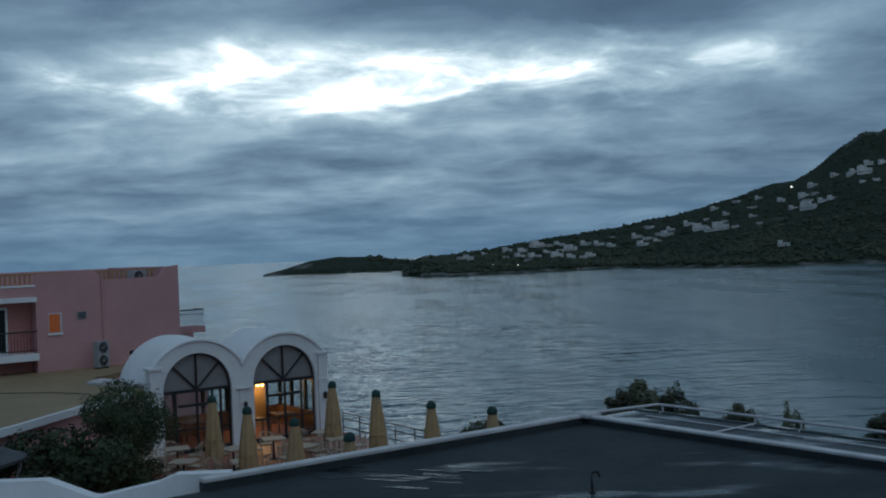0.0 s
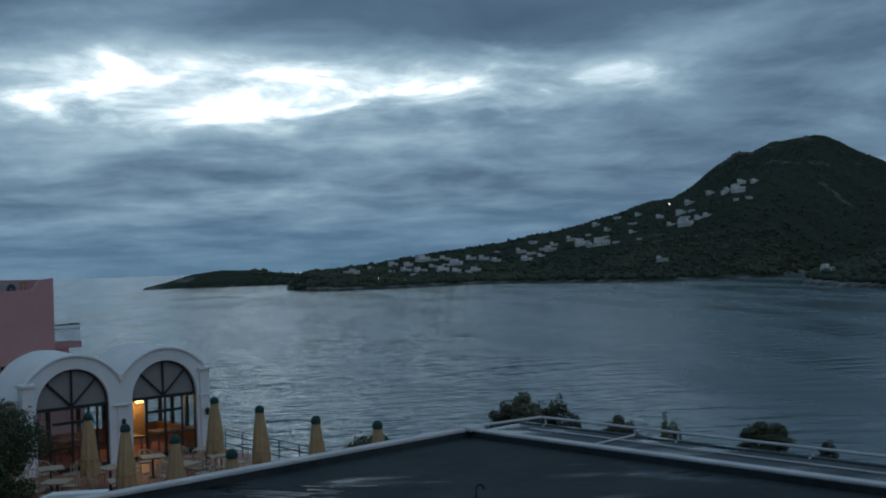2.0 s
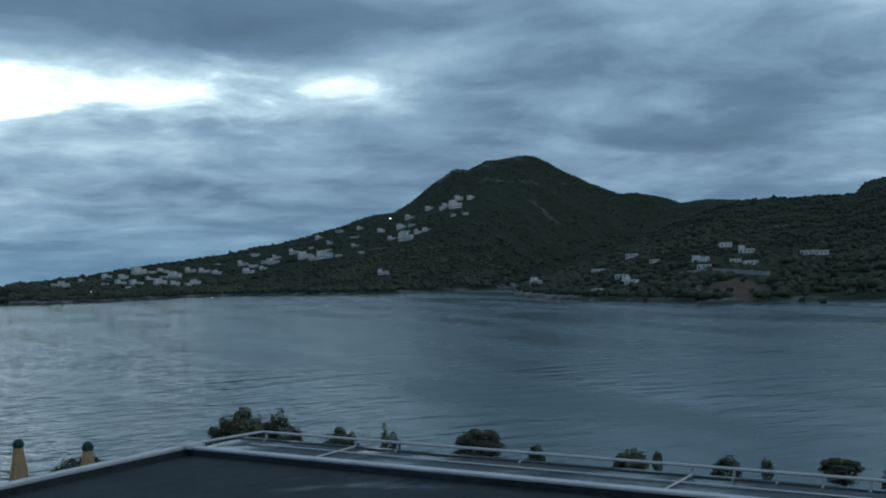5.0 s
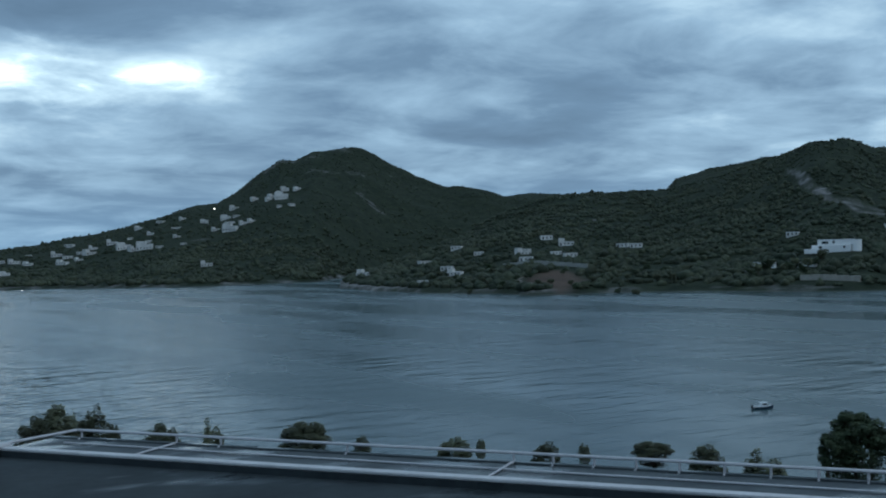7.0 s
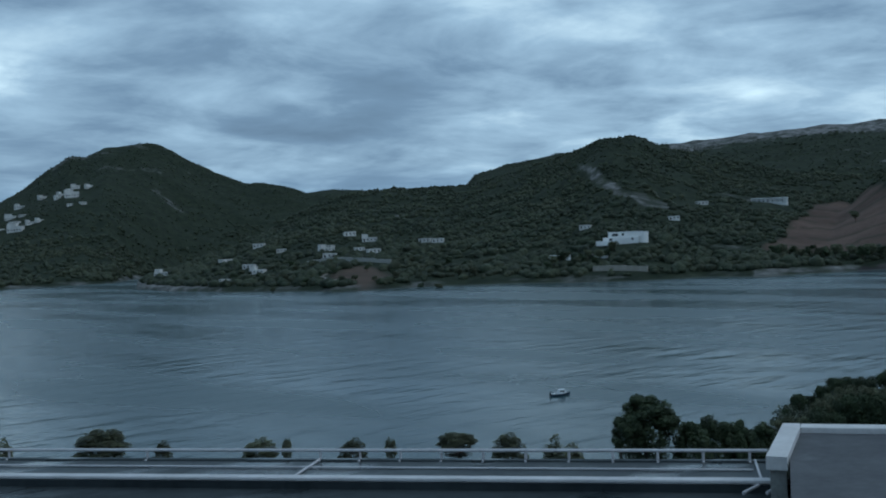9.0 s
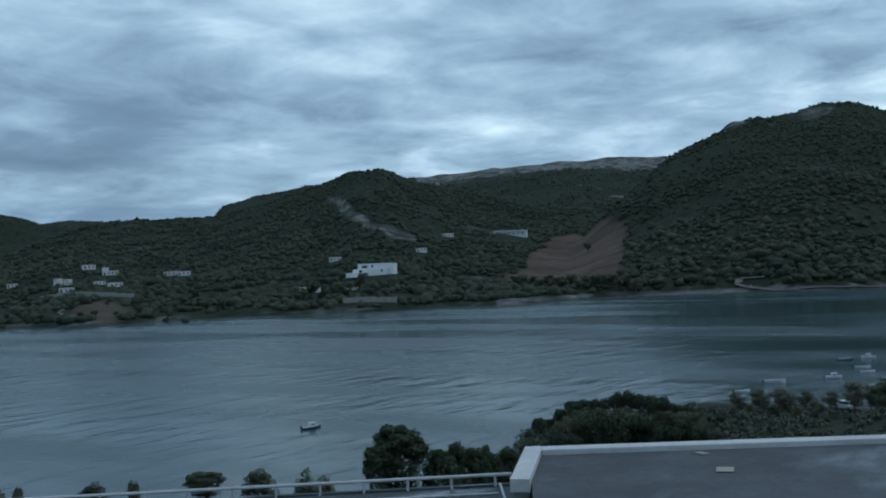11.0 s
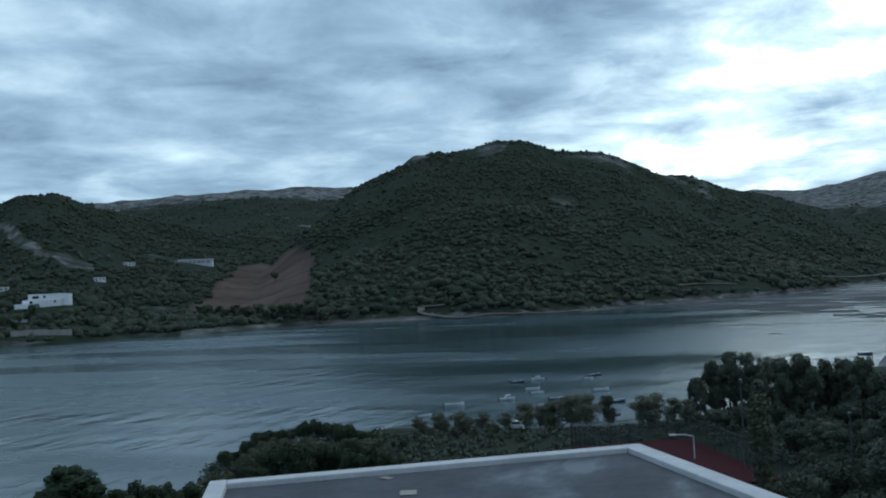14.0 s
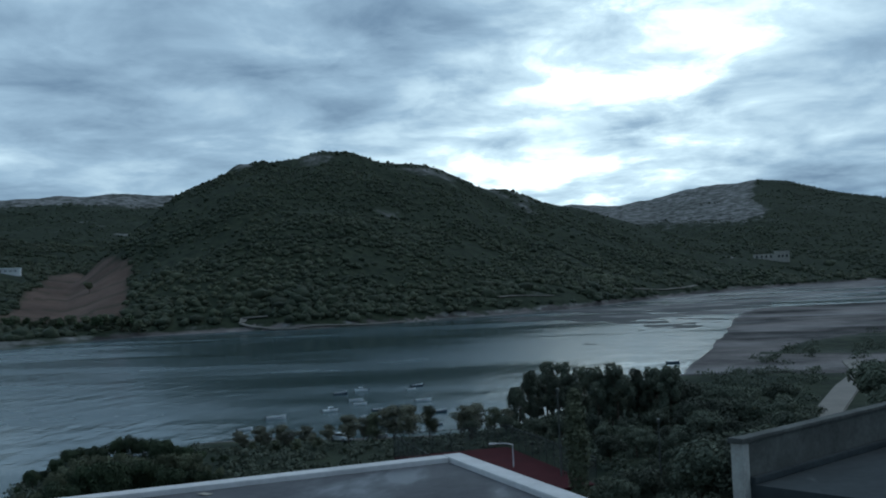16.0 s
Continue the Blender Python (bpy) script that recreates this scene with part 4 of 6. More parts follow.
def ochre_roof():
    t = thing("low_wing", "low pink wing with an ochre flat roof and white fascia", "building", kind="structure")
    out = [(-14.0, 26), (-12.7, 30.5), (-11.15, 38.55), (-14.3, 42.8), (-11.6, 51.5), (-17.3, 47), (-36, 33), (-36, 26)]
    part("wall", prism(out, 14, 23.2), "pink", t)
    part("roof_slab", prism([(x * 1.0 + (0.12 if i in (0, 1, 2) else 0), y) for i, (x, y) in enumerate(out)], 23.204, 23.40), "yellow", t)
    edge = [(-13.85, 26), (-12.55, 30.5), (-11.25, 37.6)]
    for p, q in zip(edge, edge[1:]):
        d = (Vector(q) - Vector(p)).normalized()
        nrm = Vector((d.y, -d.x)) * 0.14
        part("fascia", prism([p, q, (q[0] + nrm.x, q[1] + nrm.y), (p[0] + nrm.x, p[1] + nrm.y)], 23.22, 23.45), "white", t)
    part("roof_patch", prism([(-13.8, 40.6), (-11.6, 38.9), (-11.2, 39.9), (-13.6, 41.7)], 23.404, 23.5), "cap", t)
    bm = bmesh.new()
    pts = [(-22, 36.5, 23.43), (-19, 37.0, 23.43), (-16.6, 38.6, 23.43), (-14.2, 38.2, 23.43), (-12.5, 37.2, 23.44)]
    for p, q in zip(pts, pts[1:]):
        tube(bm, p, q, 0.015, n=5)
    part("cable", bm, "dark_metal", t, "dark cable trailing over the roof")
    return t


ochre_roof()


def pink_building():
    t = placed(thing("pink_building", "pink rendered hotel building with scooped parapet and balconies", "building"), PINK)
    L = 6.5
    top = [(0, 27.62), (2.55, 27.67), (2.75, 27.57), (2.95, 27.32), (3.1, 27.26), (5.45, 27.30), (5.62, 27.36), (5.78, 27.6), (5.9, 27.73), (L, 27.79)]
    bm = bmesh.new()
    f = [[bm.verts.new((x, y, z)) for x, z in top] for y in (0, 0.22)]
    g = [[bm.verts.new((x, y, 23.3)) for x, z in top] for y in (0, 0.22)]
    for k in range(len(top) - 1):
        bm.faces.new((g[0][k], g[0][k + 1], f[0][k + 1], f[0][k]))
        bm.faces.new((f[0][k], f[0][k + 1], f[1][k + 1], f[1][k]))
        bm.faces.new((g[1][k + 1], g[1][k], f[1][k], f[1][k + 1]))
    for k in (0, -1):
        bm.faces.new((g[0][k], f[0][k], f[1][k], g[1][k]))
    bmesh.ops.recalc_face_normals(bm, faces=bm.faces)
    part("front_wall", bm, "pink", t)
    part("body", boxed(-9, L, 0.9, 9, 16, 27.0), "pink", t)
    part("body_front", boxed(0.02, L - 0.003, 0.222, 0.9, 20, 27.0), "pink", t)
    part("rear_parapet", boxed(-9, L, 8.8, 9.0, 27.0, 27.7), "pink", t)
    part("side_parapet", boxed(L - 0.2, L - 0.004, 0.222, 9, 27.0, 27.74), "pink", t)
    # roof fence behind the scoop
    fen = part("fence", boxed(-9, L - 0.3, 2.0, 2.05, 27.58, 27.66), "fence", t, "ochre slatted roof fence")
    slat = finish("slat", boxed(-0.05, 0.05, 0, 0.03, 27.0, 27.6), "fence")
    for k in range(72):
        o = new("slat", slat)
        o.parent, o.location = fen, (-8.9 + k * 0.21, 2.0, 0)
    # windows
    w = part("window", boxed(0.5, 1.08, -0.03, 0.05, 25.03, 25.92), "paint", t)
    part("pane", boxed(0.53, 0.99, -0.045, -0.032, 25.08, 25.87), "lit_window", w, "curtained window lit orange from inside")
    part("sill", boxed(0.46, 1.12, -0.08, 0.0, 24.97, 25.03), "white", w)
    v = part("vent", boxed(1.75, 2.15, -0.05, 0.02, 25.6, 25.92), "metal", t)
    for k in range(3):
        part("louvre", boxed(1.78, 2.12, -0.07, -0.05, 25.64 + k * 0.09, 25.69 + k * 0.09), "dark_metal", v)
    part("drainpipe", tubed((2.9, -0.05, 23.4), (2.9, -0.05, 27.5), 0.045), "pink", t)
    # flat dark panel at the foot of the front wall, no recess cut
    part("niche", boxed(4.05, 5.9, -0.02, 0.03, 23.45, 24.0), "dark_glass", t)
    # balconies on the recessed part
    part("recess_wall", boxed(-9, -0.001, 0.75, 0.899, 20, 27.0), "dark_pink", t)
    part("balcony_slab", boxed(-9, -0.01, -0.35, 0.75, 23.95, 24.25, bevel=0.02), "white", t)
    part("canopy", boxed(-9, -0.01, -0.25, 0.75, 26.45, 26.66, bevel=0.02), "white", t)
    part("upper_parapet", boxed(-9, -0.01, -0.05, 0.2, 26.67, 27.1), "pink", t)
    part("upper_coping", boxed(-9, -0.01, -0.08, 0.24, 27.1, 27.18), "white", t)
    d = part("balcony_door", boxed(-2.6, -1.0, 0.70, 0.76, 24.25, 26.25), "white", t)
    part("pane", boxed(-2.5, -1.85, 0.685, 0.698, 24.35, 26.15), "dark_glass", d)
    part("pane", boxed(-1.78, -1.1, 0.685, 0.698, 24.35, 26.15), "dark_glass", d)
    r = part("balcony_rail", tubed((-9, -0.3, 25.2), (-0.05, -0.3, 25.2), 0.03), "dark_metal", t)
    part("lower_rail", tubed((-9, -0.3, 24.4), (-0.05, -0.3, 24.4), 0.02), "dark_metal", r)
    bal = finish("baluster", tubed((0, -0.3, 24.25), (0, -0.3, 25.2), 0.012, n=5), "dark_metal")
    for k in range(60):
        o = new("baluster", bal)
        o.parent, o.location = r, (-0.1 - k * 0.13, 0, 0)
    # small balcony on the sea side
    sb = part("sea_balcony", boxed(L, L + 1.7, 1.0, 2.2, 24.5, 24.78), "pink", t)
    part("handrail", tube(tubed((L, 1.05, 25.6), (L + 1.65, 1.05, 25.6), 0.03), (L + 1.65, 1.05, 25.6), (L + 1.65, 2.15, 25.6), 0.03), "dark_metal", sb)
    part("sea_balcony_block", boxed(L, L + 1.1, 1.05, 2.15, 20, 24.5), "pink", t)
    for k in range(15):
        part("baluster", tubed((L + 0.06 + k * 0.11, 1.05, 24.78), (L + 0.06 + k * 0.11, 1.05, 25.6), 0.014, n=5), "dark_metal", sb)
    part("toprail", boxed(L, L + 1.65, 1.03, 1.07, 25.36, 25.42), "paint", sb)
    return t


M["fence"] = material("ochre_fence", (0.36, 0.24, 0.13), 0.8, vary=0.3, scale=2)
pink_building()


M["ac_case"] = material("weathered_case", (0.34, 0.34, 0.35), 0.6, vary=0.25, scale=3)


def air_conditioner(m, h, w, label):
    t = thing("air_conditioner", label, "air conditioner", "outdoor units of the pink building")
    t.matrix_world = m
    part("case", boxed(-w / 2, w / 2, -0.17, 0.17, 0.06, h, bevel=0.02), "ac_case", t)
    for x in (-w / 2 + 0.1, w / 2 - 0.1):
        part("foot", boxed(x - 0.03, x + 0.03, -0.18, 0.18, 0, 0.06), "dark_metal", t)
    n = 2 if h > 0.9 else 1
    for k in range(n):
        c = 0.06 + (h - 0.06) * (k + 0.5) / n
        g = part("fan_guard", tubed((-0.05 * w, -0.185, c), (-0.05 * w, -0.168, c), min(w, h / n) * 0.40, n=20), "dark_metal", t)
        for a in range(4):
            th = a * math.pi / 4
            e = min(w, h / n) * 0.38
            part("wire", tubed((-0.05 * w - e * math.cos(th), -0.19, c - e * math.sin(th)), (-0.05 * w + e * math.cos(th), -0.19, c + e * math.sin(th)), 0.008, n=4), "metal", g)


air_conditioner(PINK @ pose(2.5, -0.75, 23.40, 0, 0, 25), 1.2, 0.62, "grey twin-fan outdoor unit on the ochre roof")
air_conditioner(PINK @ pose(4.9, 1.0, 27.0, 0, 0, 20), 0.62, 0.9, "single-fan outdoor unit on the pink building's roof")


def umbrella():
    t = thing("umbrella", "closed beige canvas parasol with a dark green cap", "umbrella", "parasols on the terrace")
    H = 2.7
    part("pole", tubed((0, 0, 0.05), (0, 0, H - 0.08), 0.03), "wood", t)
    part("base", tubed((0, 0, 0), (0, 0, 0.07), 0.26, 0.24, 16), "concrete", t)
    bm = bmesh.new()
    rng = random.Random(4)
    n, rows = 32, []
    levels = [(0.62, 0.27), (0.7, 0.275), (1.0, 0.27), (1.3, 0.25), (1.6, 0.225), (1.9, 0.195), (2.2, 0.16), (2.42, 0.13), (2.52, 0.10)]
    for j, (z, r) in enumerate(levels):
        row = []
        for i in range(n):
            a = i / n * math.tau
            fold = 0.17 * math.cos(8 * a + 0.5 * math.sin(z * 2)) * (1.1 - 0.08 * j) + rng.uniform(-0.04, 0.04)
            zz = z + (0.10 * math.sin(3 * a + 1) if j == 0 else 0)
            row.append(bm.verts.new((r * (1 + fold) * math.cos(a), r * (1 + fold) * math.sin(a), zz)))
        rows.append(row)
    for a, b in zip(rows, rows[1:]):
        for i in range(n):
            bm.faces.new((a[i], a[(i + 1) % n], b[(i + 1) % n], b[i]))
    bm.faces.new(rows[-1])
    can = part("canopy", bm, "canvas", t, "folded beige canvas", True)
    part("strap", tubed((0, 0, 1.22), (0, 0, 1.27), 0.285, 0.28, 20), "canvas", can)
    bm = bmesh.new()
    bmesh.ops.create_uvsphere(bm, u_segments=16, v_segments=10, radius=0.155)
    bmesh.ops.scale(bm, vec=(1, 1, 1.15), verts=bm.verts)
    bmesh.ops.delete(bm, geom=[v for v in bm.verts if v.co.z < -0.06], context="VERTS")
    bmesh.ops.translate(bm, vec=(0, 0, H - 0.17), verts=bm.verts)
    part("cap", bm, "green_cap", t, "dark green cap", True)
    return t


SPOTS = [(-12.51, 36.0), (-10.76, 32.8), (-8.3, 29.9), (-6.27, 38.1), (-5.42, 27.0), (-3.87, 35.1), (-0.95, 31.9), (2.31, 30.4)]
first = umbrella()
for k, (b, d) in enumerate(SPOTS):
    p = pose(d * math.sin(radians(b)), d * math.cos(radians(b)), TERRACE, 0, (k % 3 - 1) * 0.8, k * 47)
    if k:
        copy_thing(first, p)
    else:
        first.matrix_world = p


def terrace_chair():
    t = thing("terrace_chair", "pale cane armchair on the terrace", "chair", "chairs on the terrace")
    part("seat", boxed(-0.23, 0.23, -0.22, 0.22, 0.42, 0.47, bevel=0.015), "cane", t)
    bm = bmesh.new()
    for i in range(9):
        a, b = [math.pi * (0.05 + 0.9 * j / 9) for j in (i, i + 1)]
        tube(bm, (0.26 * math.cos(a), 0.26 * math.sin(a), 0.66 + 0.2 * math.sin(a)), (0.26 * math.cos(b), 0.26 * math.sin(b), 0.66 + 0.2 * math.sin(b)), 0.018, n=6)
    rim = part("backrest", bm, "cane", t)
    for i in range(7):
        a = math.pi * (0.05 + 0.9 * i / 6)
        part("spindle", tubed((0.22 * math.cos(a), 0.22 * math.sin(a), 0.46), (0.26 * math.cos(a), 0.26 * math.sin(a), 0.66 + 0.2 * math.sin(a)), 0.012, n=5), "cane", rim)
    for x in (-0.2, 0.2):
        for y in (-0.19, 0.19):
            part("leg", tubed((x * 1.05, y * 1.05, 0), (x, y, 0.43), 0.016, n=6), "cane", t)
    return t


def terrace_table():
    t = thing("terrace_table", "square pale table on the terrace", "table", "tables on the terrace")
    part("tabletop", boxed(-0.4, 0.4, -0.4, 0.4, 0.71, 0.75, bevel=0.012), "cane", t)
    part("column", tubed((0, 0, 0.04), (0, 0, 0.71), 0.035), "dark_metal", t)
    part("foot", tubed((0, 0, 0), (0, 0, 0.05), 0.24, 0.1, 12), "dark_metal", t)
    return t


M["cane"] = material("pale_cane", (0.46, 0.37, 0.28), 0.6, vary=0.3, scale=6)
chair, table_one = terrace_chair(), terrace_table()
rng = random.Random(8)
tables = [(-9.4, 36.6), (-7.4, 36.2), (-8.6, 34.2), (-6.3, 37.9), (-5.0, 36.2), (-4.6, 38.9), (-6.6, 33.9), (-3.2, 34.4), (-9.9, 35.0), (-3.9, 37.3)]
used = 0
for k, (x, y) in enumerate(tables):
    p = pose(x, y, TERRACE, 0, 0, 20 + 30 * k)
    if k:
        copy_thing(table_one, p)
    else:
        table_one.matrix_world = p
    for q in range(3 if k % 2 else 4):
        a = radians(20 + 30 * k + 90 * q + rng.uniform(-12, 12))
        d = rng.uniform(0.58, 0.8)
        p = pose(x + d * math.sin(a), y - d * math.cos(a), TERRACE, 0, 0, math.degrees(a) + 180 + rng.uniform(-20, 20))
        if used:
            copy_thing(chair, p)
        else:
            chair.matrix_world = p
        used += 1


def sea_rail():
    t = thing("terrace_railing", "thin metal railing at the seaward edge of the terrace", "railing")
    a, b = Vector((-4.2, 42.0, TERRACE)), Vector((3.2, 30.6, TERRACE))
    for z in (0.95, 0.72, 0.4):
        part("rail", tubed(a + Vector((0, 0, z)), b + Vector((0, 0, z)), 0.022, n=6), "metal" if z > 0.9 else "dark_metal", t)
    for k in range(11):
        p = a.lerp(b, k / 10)
        part("post", tubed(p, p + Vector((0, 0, 0.97)), 0.025, n=6), "dark_metal", t)


sea_rail()


def canopy_slab():
    t = thing("sloping_canopy", "grey-green sloping canopy roof beside the terrace", "roof")
    t.matrix_world = pose(-12.6, 27.2, 23.15, 0, 14, -12)
    part("sheet", boxed(-2.2, 1.1, -3.2, 1.6, -0.05, 0.05, bevel=0.01), "grey_roof", t)
    for x, y in ((-2, -3), (0.9, -3), (-2, 1.4), (0.9, 1.4)):
        part("post", tubed((x, y, -3), (x, y, -0.05), 0.05), "paint", t)
    part("hook", tube(tubed((-0.7, -0.9, 0.05), (-0.7, -0.9, 0.3), 0.03), (-0.7, -0.9, 0.3), (-0.45, -0.9, 0.3), 0.03), "dark_metal", t)


canopy_slab()


def east_wing():
    """The neighbouring flat roof with a concrete parapet."""
    p, q = Vector((25.2, -2.4, 0)), Vector((36.0, -11.2, 0))
    along = (q - p).normalized()
    out = Vector((-along.y, along.x, 0))
    t = placed(thing("east_wing", "weathered concrete parapet round a dark flat roof", "building", kind="structure"), frame_of(p, along, out))
    part("parapet", boxed(0.3, 14, -0.12, 0.12, 15, 23.93), "concrete", t)
    part("coping", boxed(0.2, 14, -0.17, 0.17, 23.93, 24.02, bevel=0.02), "concrete", t)
    part("pillar", boxed(0.06, 0.3, -0.16, 0.16, 10, 23.9), "dirty_white", t)
    part("pillar_cap", boxed(0.0, 0.36, -0.21, 0.21, 23.9, 24.03, bevel=0.02), "concrete", t)
    part("deck", boxed(0.3, 14, -9, -0.12, 12, 22.95), "roof", t)
    part("ledge", boxed(0.3, 14, -0.3, -0.12, 22.952, 23.12, bevel=0.03), "roof", t)
    return t


east_wing()


def camera_block():
    """The hotel block whose balcony overlooks the roofs."""
    t = placed(thing("hotel_block", "plain whitewashed hotel block behind the balcony", "building", kind="structure"))
    part("wall", boxed(6, 40, -34, -21.9, 14, 31), "white", t)
    part("balcony_slab", boxed(18.5, 24, -21.9, -19.5, 26.2, 26.4, bevel=0.02), "white", t)


camera_block()


# ---- trees and shrubs ----
def leaf_mesh(name, blobs, count, size, seed, mat, droop=0.0):
    """Many small leaf sprays spread over uneven rounded masses."""
    r = np.random.RandomState(seed)
    vol = np.array([b[1][0] * b[1][1] * b[1][2] for b in blobs]) ** 0.67
    pick = r.choice(len(blobs), count, p=vol / vol.sum())
    cen = np.array([b[0] for b in blobs])[pick]
    rad = np.array([b[1] for b in blobs])[pick]
    d = r.normal(size=(count, 3))
    d /= np.linalg.norm(d, axis=1)[:, None]
    lump = 0.80 + 0.34 * np.abs(np.sin(d[:, 0] * 5 + pick) * np.sin(d[:, 1] * 4.3 + pick * 2) * np.cos(d[:, 2] * 4.7))
    rr = lump * r.uniform(0.62, 1.04, count) ** 0.6
    c = cen + d * rad * rr[:, None]
    c[:, 2] -= droop * r.uniform(0, 1, count)
    u = np.cross(d, r.normal(size=(count, 3)))
    u /= np.linalg.norm(u, axis=1)[:, None] + 1e-6
    nn = d + r.normal(scale=0.7, size=(count, 3))
    v = np.cross(nn, u)
    v /= np.linalg.norm(v, axis=1)[:, None] + 1e-6
    s = size * r.uniform(0.5, 1.35, count)[:, None]
    quad = np.stack([c - u * s, c + v * s * 0.55, c + u * s * 1.1, c - v * s * 0.55], 1).reshape(-1, 3)
    me = bpy.data.meshes.new(name)
    me.from_pydata(quad.tolist(), [], np.arange(count * 4).reshape(-1, 4).tolist())
    me.materials.append(M[mat])
    return me


def tree(kind, seed, label, mat, count, size, group):
    """Height 1 at scale 1 is one metre; trees are built at full size."""
    r = random.Random(seed)
    t = thing(kind, label, "shrub" if "shrub" in kind else "tree", group)
    blobs, limbs = [], []
    if kind == "round_tree":
        H, trunk, tr = 5.0, 1.5, 0.16
        for k in range(9):
            a, d = r.uniform(0, math.tau), r.uniform(0.5, 1.6)
            z = r.uniform(2.3, 4.2)
            blobs.append(((d * math.cos(a), d * math.sin(a), z), (r.uniform(0.8, 1.2), r.uniform(0.8, 1.2), r.uniform(0.6, 0.9))))
        blobs.append(((0, 0, 3.2), (1.5, 1.5, 1.6)))
    elif kind == "shrub":
        H, trunk, tr = 3.0, 0.5, 0.07
        for k in range(7):
            a, d = r.uniform(0, math.tau), r.uniform(0.3, 1.2)
            blobs.append(((d * math.cos(a), d * math.sin(a), r.uniform(0.9, 2.3)), (r.uniform(0.4, 0.8), r.uniform(0.4, 0.8), r.uniform(0.4, 0.8))))
    elif kind in ("slender_shrub", "rounded_shrub"):
        mid, reach = (6.4, 4.0) if kind == "slender_shrub" else (8.8, 1.6)
        H, trunk, tr = 11.0, 2.0, 0.12
        for k in range(30):
            a, rise = r.uniform(0, math.tau), r.uniform(-0.1, 1.0)
            d = 0.52 * math.sqrt(1 - rise * rise)
            blobs.append(((d * math.cos(a), d * math.sin(a), mid + reach * rise), (r.uniform(0.14, 0.25), r.uniform(0.14, 0.25), reach * r.uniform(0.13, 0.24))))
        blobs.append(((0, 0, mid - 0.1), (0.58, 0.58, reach * 1.1)))
    elif kind == "tamarisk":
        H, trunk, tr = 7.0, 1.5, 0.2
        for k in range(16):
            z = 2.0 + 4.3 * k / 15
            a, d = r.uniform(0, math.tau), r.uniform(0.3, 1.0) * (2.1 - abs(z - 3.9) * 0.5)
            blobs.append(((d * math.cos(a), d * math.sin(a), z), (r.uniform(0.9, 1.5), r.uniform(0.9, 1.5), r.uniform(0.7, 1.1))))
    elif kind == "eucalyptus":
        H, trunk, tr = 14.0, 5.0, 0.3
        for k in range(17):
            z = r.uniform(3.5, 13.0)
            a, d = r.uniform(0, math.tau), r.uniform(0.2, 1.0) * (3.3 - abs(z - 7.5) * 0.27)
            blobs.append(((d * math.cos(a), d * math.sin(a), z), (r.uniform(0.8, 1.5), r.uniform(0.8, 1.5), r.uniform(1.0, 1.9))))
    else:
        H, trunk, tr = 11.0, 1.5, 0.16
        for k in range(14):
            z = 1.5 + 9 * k / 13
            w = 1.15 * math.sin(math.pi * (0.16 + 0.78 * (1 - k / 13) ** 0.8)) + 0.25
            blobs.append(((r.uniform(-0.2, 0.2), r.uniform(-0.2, 0.2), z), (w * 0.75, w * 0.75, 0.8)))
    bm = bmesh.new()
    p, rad = Vector((0, 0, -0.3)), tr
    lean = Vector((r.uniform(-0.08, 0.08), r.uniform(-0.08, 0.08), 1))
    for k in range(4):
        q = p + lean * (trunk + 0.3) / 4 + Vector((r.uniform(-0.05, 0.05), r.uniform(-0.05, 0.05), 0))
        tube(bm, p, q, rad, rad * 0.86, 8)
        p, rad = q, rad * 0.86
    for c, _ in blobs[:8]:
        c = Vector(c)
        mid = p.lerp(c, 0.5) + Vector((0, 0, 0.12 * (c - p).length))
        tube(bm, p, mid, rad * 0.6, rad * 0.4, 6), tube(bm, mid, c, rad * 0.4, rad * 0.12, 6)
    part("trunk", bm, "bark", t, smooth=True)
    cm = leaf_mesh("crown", blobs, count, size, seed, mat, 0.3 if kind in ("tamarisk", "eucalyptus") else 0.0)
    cr = new("crown", cm)
    cr.parent = t
    t["height"] = float(np.percentile([v.co.z for v in cm.vertices], 99.3))
    return t


PLANTS = {
    "terrace": [tree("round_tree", 3, "leafy dark green tree beside the terrace", "leaf", 15000, 0.052, "trees by the hotel")],
    "shrub": [tree("shrub", s, "wind-shaped green shrub below the roof edge", m, 5200, 0.058, "shrubs below the roof") for s, m in ((11, "leaf_olive"), (12, "leaf"), (13, "leaf_olive"))],
    "tip": [tree("slender_shrub", s, "tall wind-shaped shrub reaching over the roof edge", "leaf_olive", 9000, 0.06, "shrubs below the roof") for s in (14, 15, 16)],
    "dome": [tree("rounded_shrub", s, "dark rounded evergreen shrub on the slope", "leaf", 15000, 0.042, "dark shrubs on the slope") for s in (17, 18)],
    "dusk": [tree("round_tree", s, "dense dark evergreen beside the court", "leaf_dusk", 5000, 0.13, "dark evergreens by the court") for s in (61, 62, 63)],
    "round": [tree("round_tree", s, "dense rounded evergreen tree near the shore", m, 5000, 0.12, "evergreens on the near shore") for s, m in ((21, "leaf"), (22, "leaf_olive"), (23, "leaf"))],
    "far": [tree("round_tree", s, "dense dark evergreen on the far shore", m, 900, 0.27, "evergreens on the far shore") for s, m in ((24, "leaf"), (25, "leaf_olive"))],
    "tamarisk": [tree("tamarisk", s, "greyish feathery tamarisk tree by the beach", m, 4600, 0.16, "tamarisks along the beach") for s, m in ((31, "leaf_grey"), (32, "leaf_grey"), (33, "leaf_olive"))],
    "euc": [tree("eucalyptus", s, "tall dark eucalyptus tree behind the court", "leaf_dusk", 7500, 0.2, "tall trees behind the court") for s in (41, 42, 43)],
    "poplar": [tree("poplar", 51, "slender grey-green poplar beside the court", "leaf_olive", 4200, 0.13, "poplars")],
}
taken = set()


